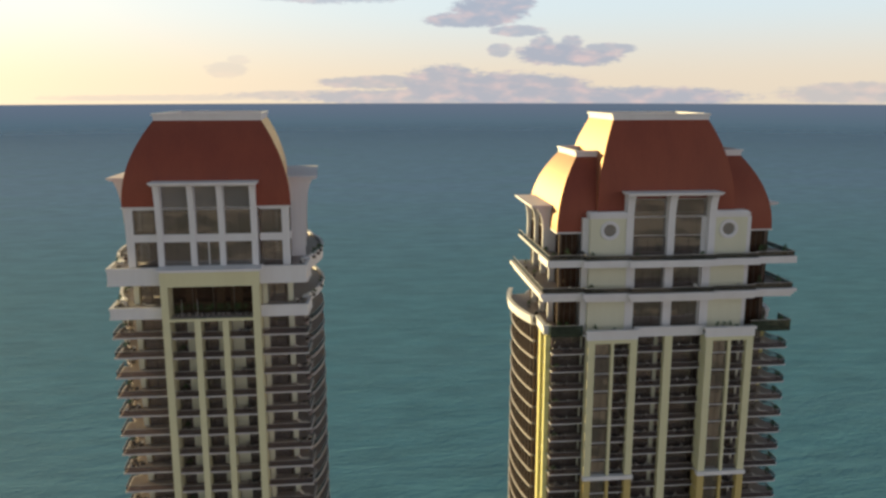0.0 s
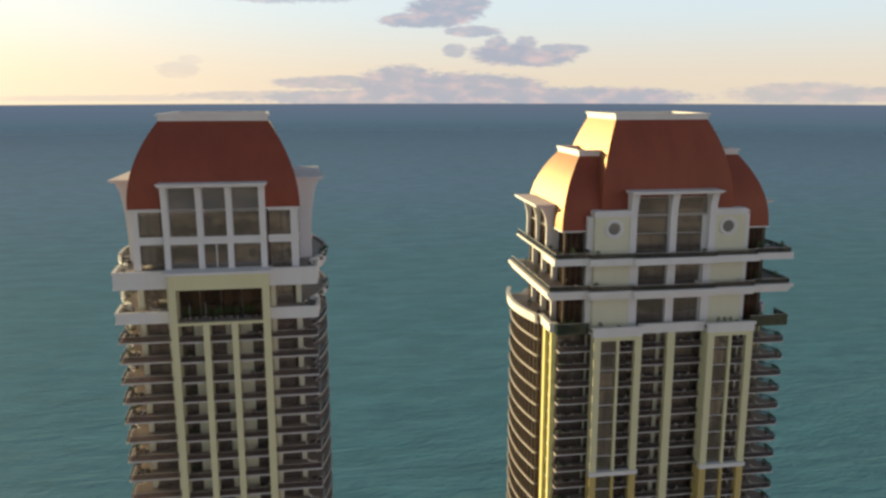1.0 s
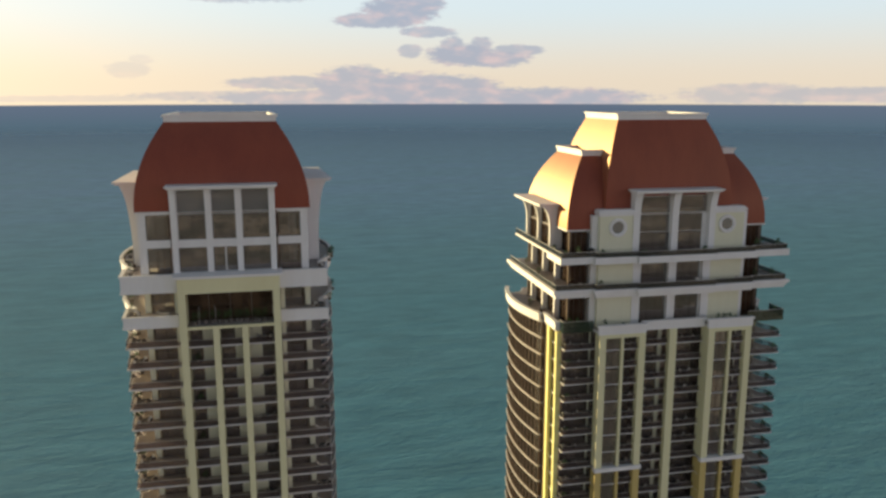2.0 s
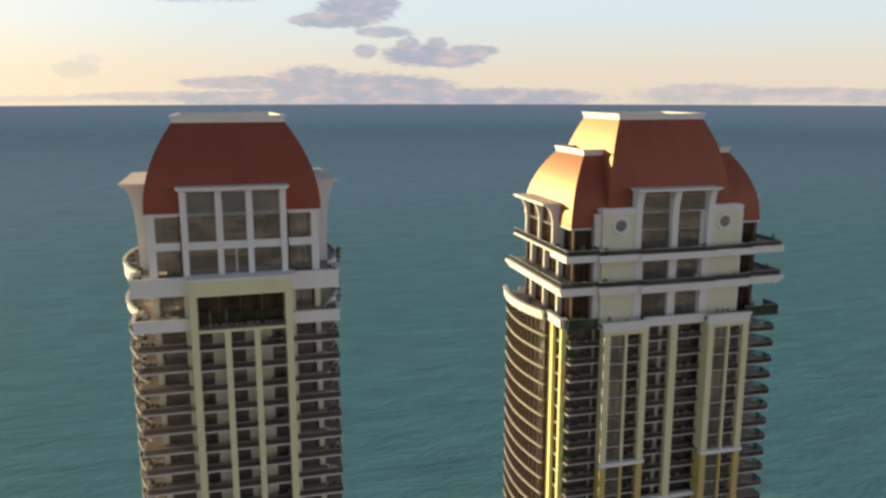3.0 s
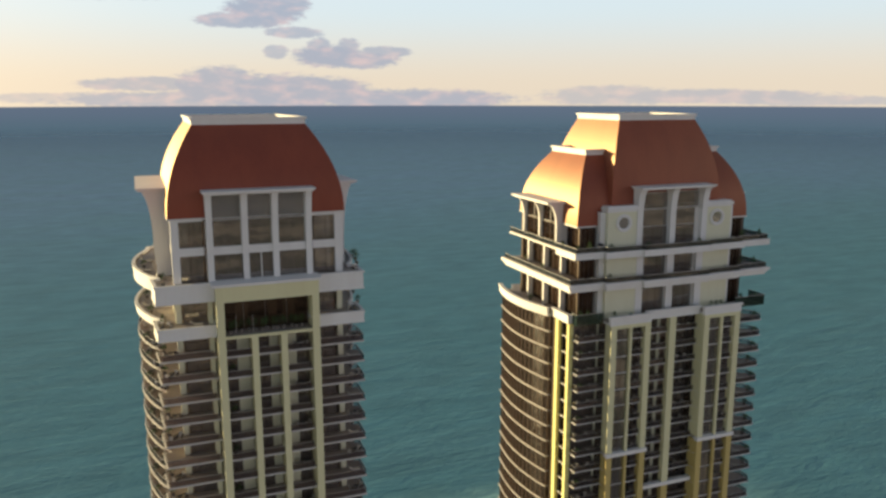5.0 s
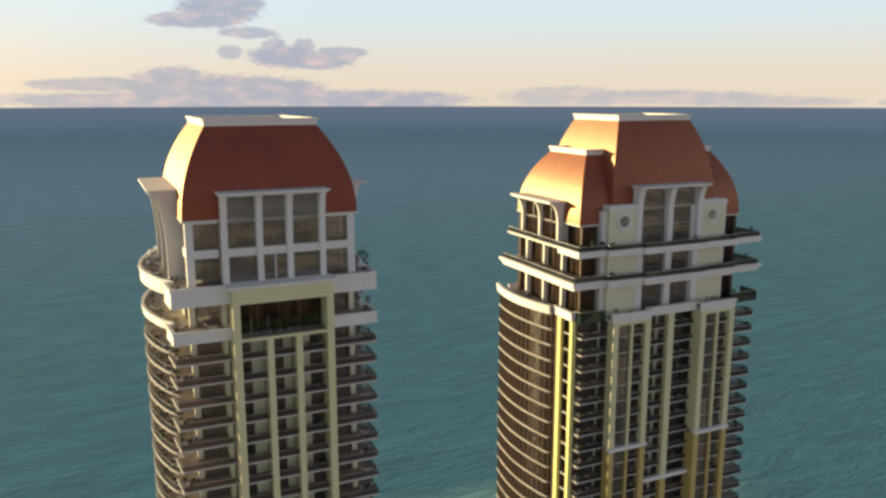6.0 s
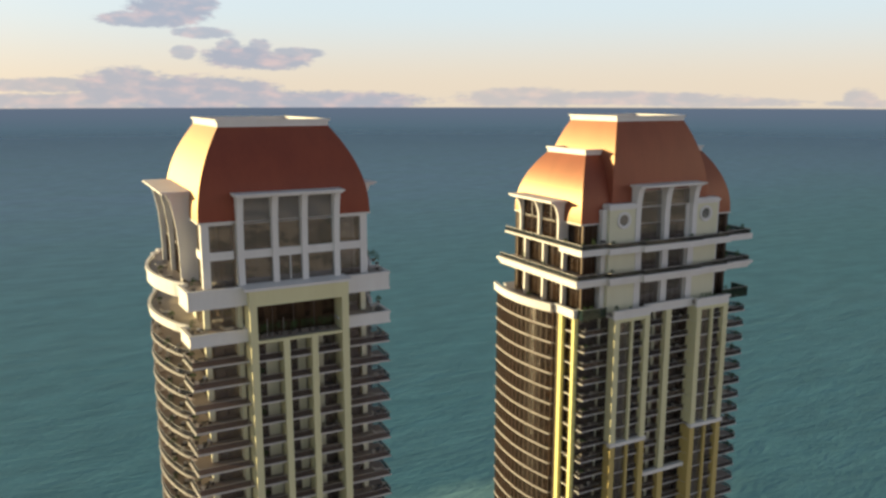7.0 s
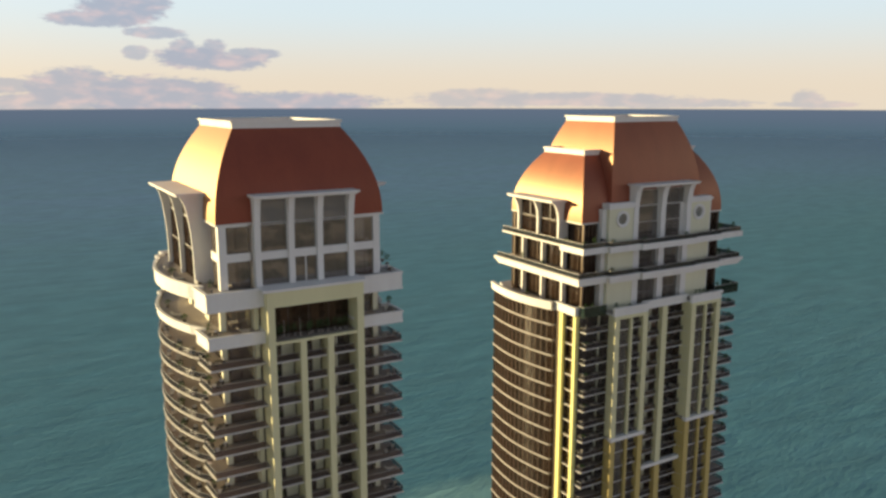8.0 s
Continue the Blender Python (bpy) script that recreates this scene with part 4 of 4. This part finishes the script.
def lounger_thing():
    ob = thing("sun_lounger", (0, 0, 0), "pale cushioned sun lounger on a dark frame", "lounger", "balcony loungers")
    part("mattress", boxes((-0.33, 0.33, -0.95, 0.35, 0.30, 0.42)), FABRIC, ob)
    bm = boxes((-0.33, 0.33, 0.0, 0.75, -0.06, 0.06))
    bm.transform(Matrix.Translation((0, 0.36, 0.37)) @ Matrix.Rotation(radians(38), 4, "X"))
    part("backrest", bm, FABRIC, ob)
    part("frame", boxes((-0.34, 0.34, -0.95, 0.40, 0.22, 0.30)), WICKER, ob)
    for x in (-0.30, 0.30):
        for y in (-0.85, 0.32):
            part("leg", boxes((x - 0.03, x + 0.03, y - 0.03, y + 0.03, 0, 0.22)), WICKER, ob)
    return ob


def plant_thing(size):
    ob = thing("potted_plant", (0, 0, 0), "bushy green plant in a dark planter", "plant", "terrace plants")
    bm = bmesh.new()
    bmesh.ops.create_cone(bm, cap_ends=True, segments=14, radius1=0.26, radius2=0.36, depth=0.5, matrix=Matrix.Translation((0, 0, 0.25)))
    part("planter", bm, POT, ob)
    bm = bmesh.new()
    for i in range(90):
        a, e, r = random.uniform(0, 6.283), random.uniform(-0.3, 1.5), random.uniform(0.35, 1.0)
        c = Vector((math.cos(a) * math.cos(e) * r * 0.55, math.sin(a) * math.cos(e) * r * 0.55, 0.62 + (0.25 + math.sin(e) * r * 0.6) * size))
        m = Matrix.Translation(c) @ Euler((random.uniform(-1, 1), random.uniform(-1, 1), a)).to_matrix().to_4x4()
        quad = [bm.verts.new(m @ Vector(p)) for p in ((-0.14, 0, 0), (0, -0.07, 0.03), (0.14, 0, 0), (0, 0.07, 0.03))]
        bm.faces.new(quad)
    part("foliage", bm, LEAF, ob)
    return ob


def cabinet_thing():
    ob = thing("grill_cabinet", (0, 0, 0), "white outdoor grill cabinet with a dark hood", "grill")
    part("body", boxes((-0.7, 0.7, -0.35, 0.35, 0, 0.95)), LIGHTFRAME, ob)
    part("worktop", boxes((-0.75, 0.75, -0.4, 0.4, 0.95, 1.0)), POT, ob)
    bm = bmesh.new()
    bmesh.ops.create_cone(bm, cap_ends=True, segments=18, radius1=0.36, radius2=0.36, depth=0.9, matrix=Matrix.Translation((0, 0, 1.1)) @ Matrix.Rotation(radians(90), 4, "Y"))
    part("hood", bm, DARK, ob)
    return ob


# each kind stands once on a terrace and is then copied to the others
kinds = {"chair": chair_thing(), "table": table_thing(), "lounger": lounger_thing(), "plant": plant_thing(1.0), "bush": plant_thing(1.9)}
first = {}
dice = random.Random(7)


def place(kind, x, y, z, turn=0.0):
    m = pose(x, y, z, 0, 0, turn)
    if kind in first:
        copy_thing(kinds[kind], m)
    else:
        first[kind] = True
        kinds[kind].matrix_basis = m


def group_of_seats(x, y, z, turn):
    c, s = math.cos(radians(turn)), math.sin(radians(turn))
    place("table", x, y, z)
    for dx2, dy2, t in ((-0.85, 0.1, 90), (0.85, -0.1, -90)):
        place("chair", x + dx2 * c - dy2 * s, y + dx2 * s + dy2 * c, z, turn + t + dice.uniform(-15, 15))


for k, z in enumerate(L_FLOORS[:11]):
    z += 0.03
    if k % 2 == 0:
        group_of_seats(-20.9 + dice.uniform(-0.3, 0.3), 133.2, z, dice.uniform(-20, 20))
        group_of_seats(-11.6 + dice.uniform(-0.4, 0.4), 134.6, z, dice.uniform(0, 60))
    else:
        place("lounger", -12.0, 134.6, z, dice.uniform(60, 120))
        place("plant", -31.9, 133.9, z)
    if k % 3 != 2:
        group_of_seats(-41.2, 134.9, z, dice.uniform(20, 70))
        place("plant", -42.2, 136.9, z)
    group_of_seats(-43.2, 143.5 + dice.uniform(-1, 1), z, 80)
    if k % 2:
        place("lounger", -43.6, 151.0, z, dice.uniform(-30, 30))
        place("plant", -41.0, 147.6, z)
    group_of_seats(-44.2, 148.4 + dice.uniform(-0.8, 0.8), z, dice.uniform(60, 120))
    place(dice.choice(("bush", "plant")), -44.6, 146.0 + dice.uniform(-0.8, 0.8), z)
    place("lounger", -44.6, 154.6 + dice.uniform(-0.8, 0.8), z, dice.uniform(-40, 40))
    if k % 2 == 0:
        place("plant", -42.0, 140.0, z)
        group_of_seats(-44.0, 158.4, z, dice.uniform(60, 120))
    place("lounger", -11.2, 145.0 + dice.uniform(-2, 2), z, 20)
for x, y, kind, t in ((-41.6, 134.6, "bush", 0), (-44.0, 146.0, "lounger", 80), (-44.2, 150.0, "plant", 0), (-43.6, 154.0, "lounger", 100), (-11.0, 135.2, "chair", 30), (-9.4, 139.8, "bush", 0),
                      (-8.8, 143.0, "bush", 0), (-8.6, 146.0, "plant", 0), (-42.0, 140.3, "chair", 100)):
    place(kind, x, y, 136.0, t)
for x, y, kind, t in ((-41.0, 134.6, "chair", 40), (-42.0, 135.4, "bush", 0), (-37.0, 134.2, "lounger", 90), (-43.6, 145.0, "plant", 0), (-44.0, 149.0, "lounger", 60), (-12.4, 134.4, "chair", -40),
                      (-11.4, 134.8, "table", 0), (-9.6, 139.0, "plant", 0), (-8.6, 146.0, "bush", 0), (-44.0, 156.0, "plant", 0)):
    place(kind, x, y, 129.2, t)
for i in range(13):
    place("bush", -32.3 + i * 1.0 + dice.uniform(-0.4, 0.4), 132.9 + dice.uniform(-0.4, 0.4), 127.86, dice.uniform(0, 360))
part("terrace_floor", boxes((-33.1, -19.3, 131.42, 134.9, 127.55, 127.86)), TILE, left_tower)
for x in (-31.2, -28.6):
    part("awning_pole", boxes((x, x + 0.06, 132.2, 132.26, 127.86, 130.9)), RAIL, left_tower, "slim pale awning pole")

for k, z in enumerate(R_FLOORS[:11]):
    z += 0.03
    group_of_seats(35.8 + dice.uniform(-0.5, 0.5), 137.3, z, dice.uniform(-30, 30))
    if k % 2:
        place("plant", 34.4, 136.7, z)
    group_of_seats(RX - 3.8 + dice.uniform(-0.8, 0.8), 137.3, z, dice.uniform(-20, 20))
    if k % 3 != 1:
        group_of_seats(RX + 3.6 + dice.uniform(-0.8, 0.8), 137.3, z, dice.uniform(-20, 20))
    group_of_seats(45.8, 135.7, z, dice.uniform(-20, 20))
    if k % 2 == 0:
        group_of_seats(68.6, 135.7, z, dice.uniform(-20, 20))
    place("lounger", 75.5, 137.4, z, 70)
    place("plant", 78.2, 137.4 + dice.uniform(-0.3, 1.5), z)
for z, row in ((135.24, ((40.6, 136.6, "plant"), (33.6, 137.4, "plant"), (36.0, 137.2, "bush"), (48.6, 136.0, "plant"), (59.0, 136.2, "chair"), (61.0, 136.0, "plant"), (72.6, 137.2, "bush"), (73.8, 138.0, "bush"),
                         (77.4, 137.4, "bush"), (69.4, 136.6, "lounger"), (33.4, 143.0, "plant"))),
               (129.34, ((40.4, 136.6, "plant"), (36.4, 137.4, "chair"), (35.0, 137.6, "table"), (60.6, 136.6, "lounger"), (65.8, 136.4, "lounger"), (68.4, 136.4, "chair"), (73.0, 137.6, "bush"), (76.6, 137.6, "bush"),
                         (32.8, 150.0, "plant"), (32.6, 157.0, "bush"))),
               (121.34, ((41.2, 135.6, "bush"), (43.6, 135.4, "chair"), (44.8, 135.4, "plant"), (46.2, 135.6, "chair"), (35.0, 138.0, "bush"), (36.4, 137.6, "bush"), (64.4, 135.4, "bush"), (65.6, 135.4, "bush"), (66.8, 135.4, "bush"),
                         (68.2, 135.6, "plant"), (74.6, 138.4, "bush"), (76.0, 137.6, "plant"), (77.8, 137.4, "bush"), (33.4, 150.0, "chair"), (33.2, 156.0, "plant")))):
    for x, y, kind in row:
        place(kind, x, y, z, dice.uniform(0, 360))
grill = cabinet_thing()
grill.matrix_basis = pose(39.0, 138.0, 135.24, 0, 0, -90)
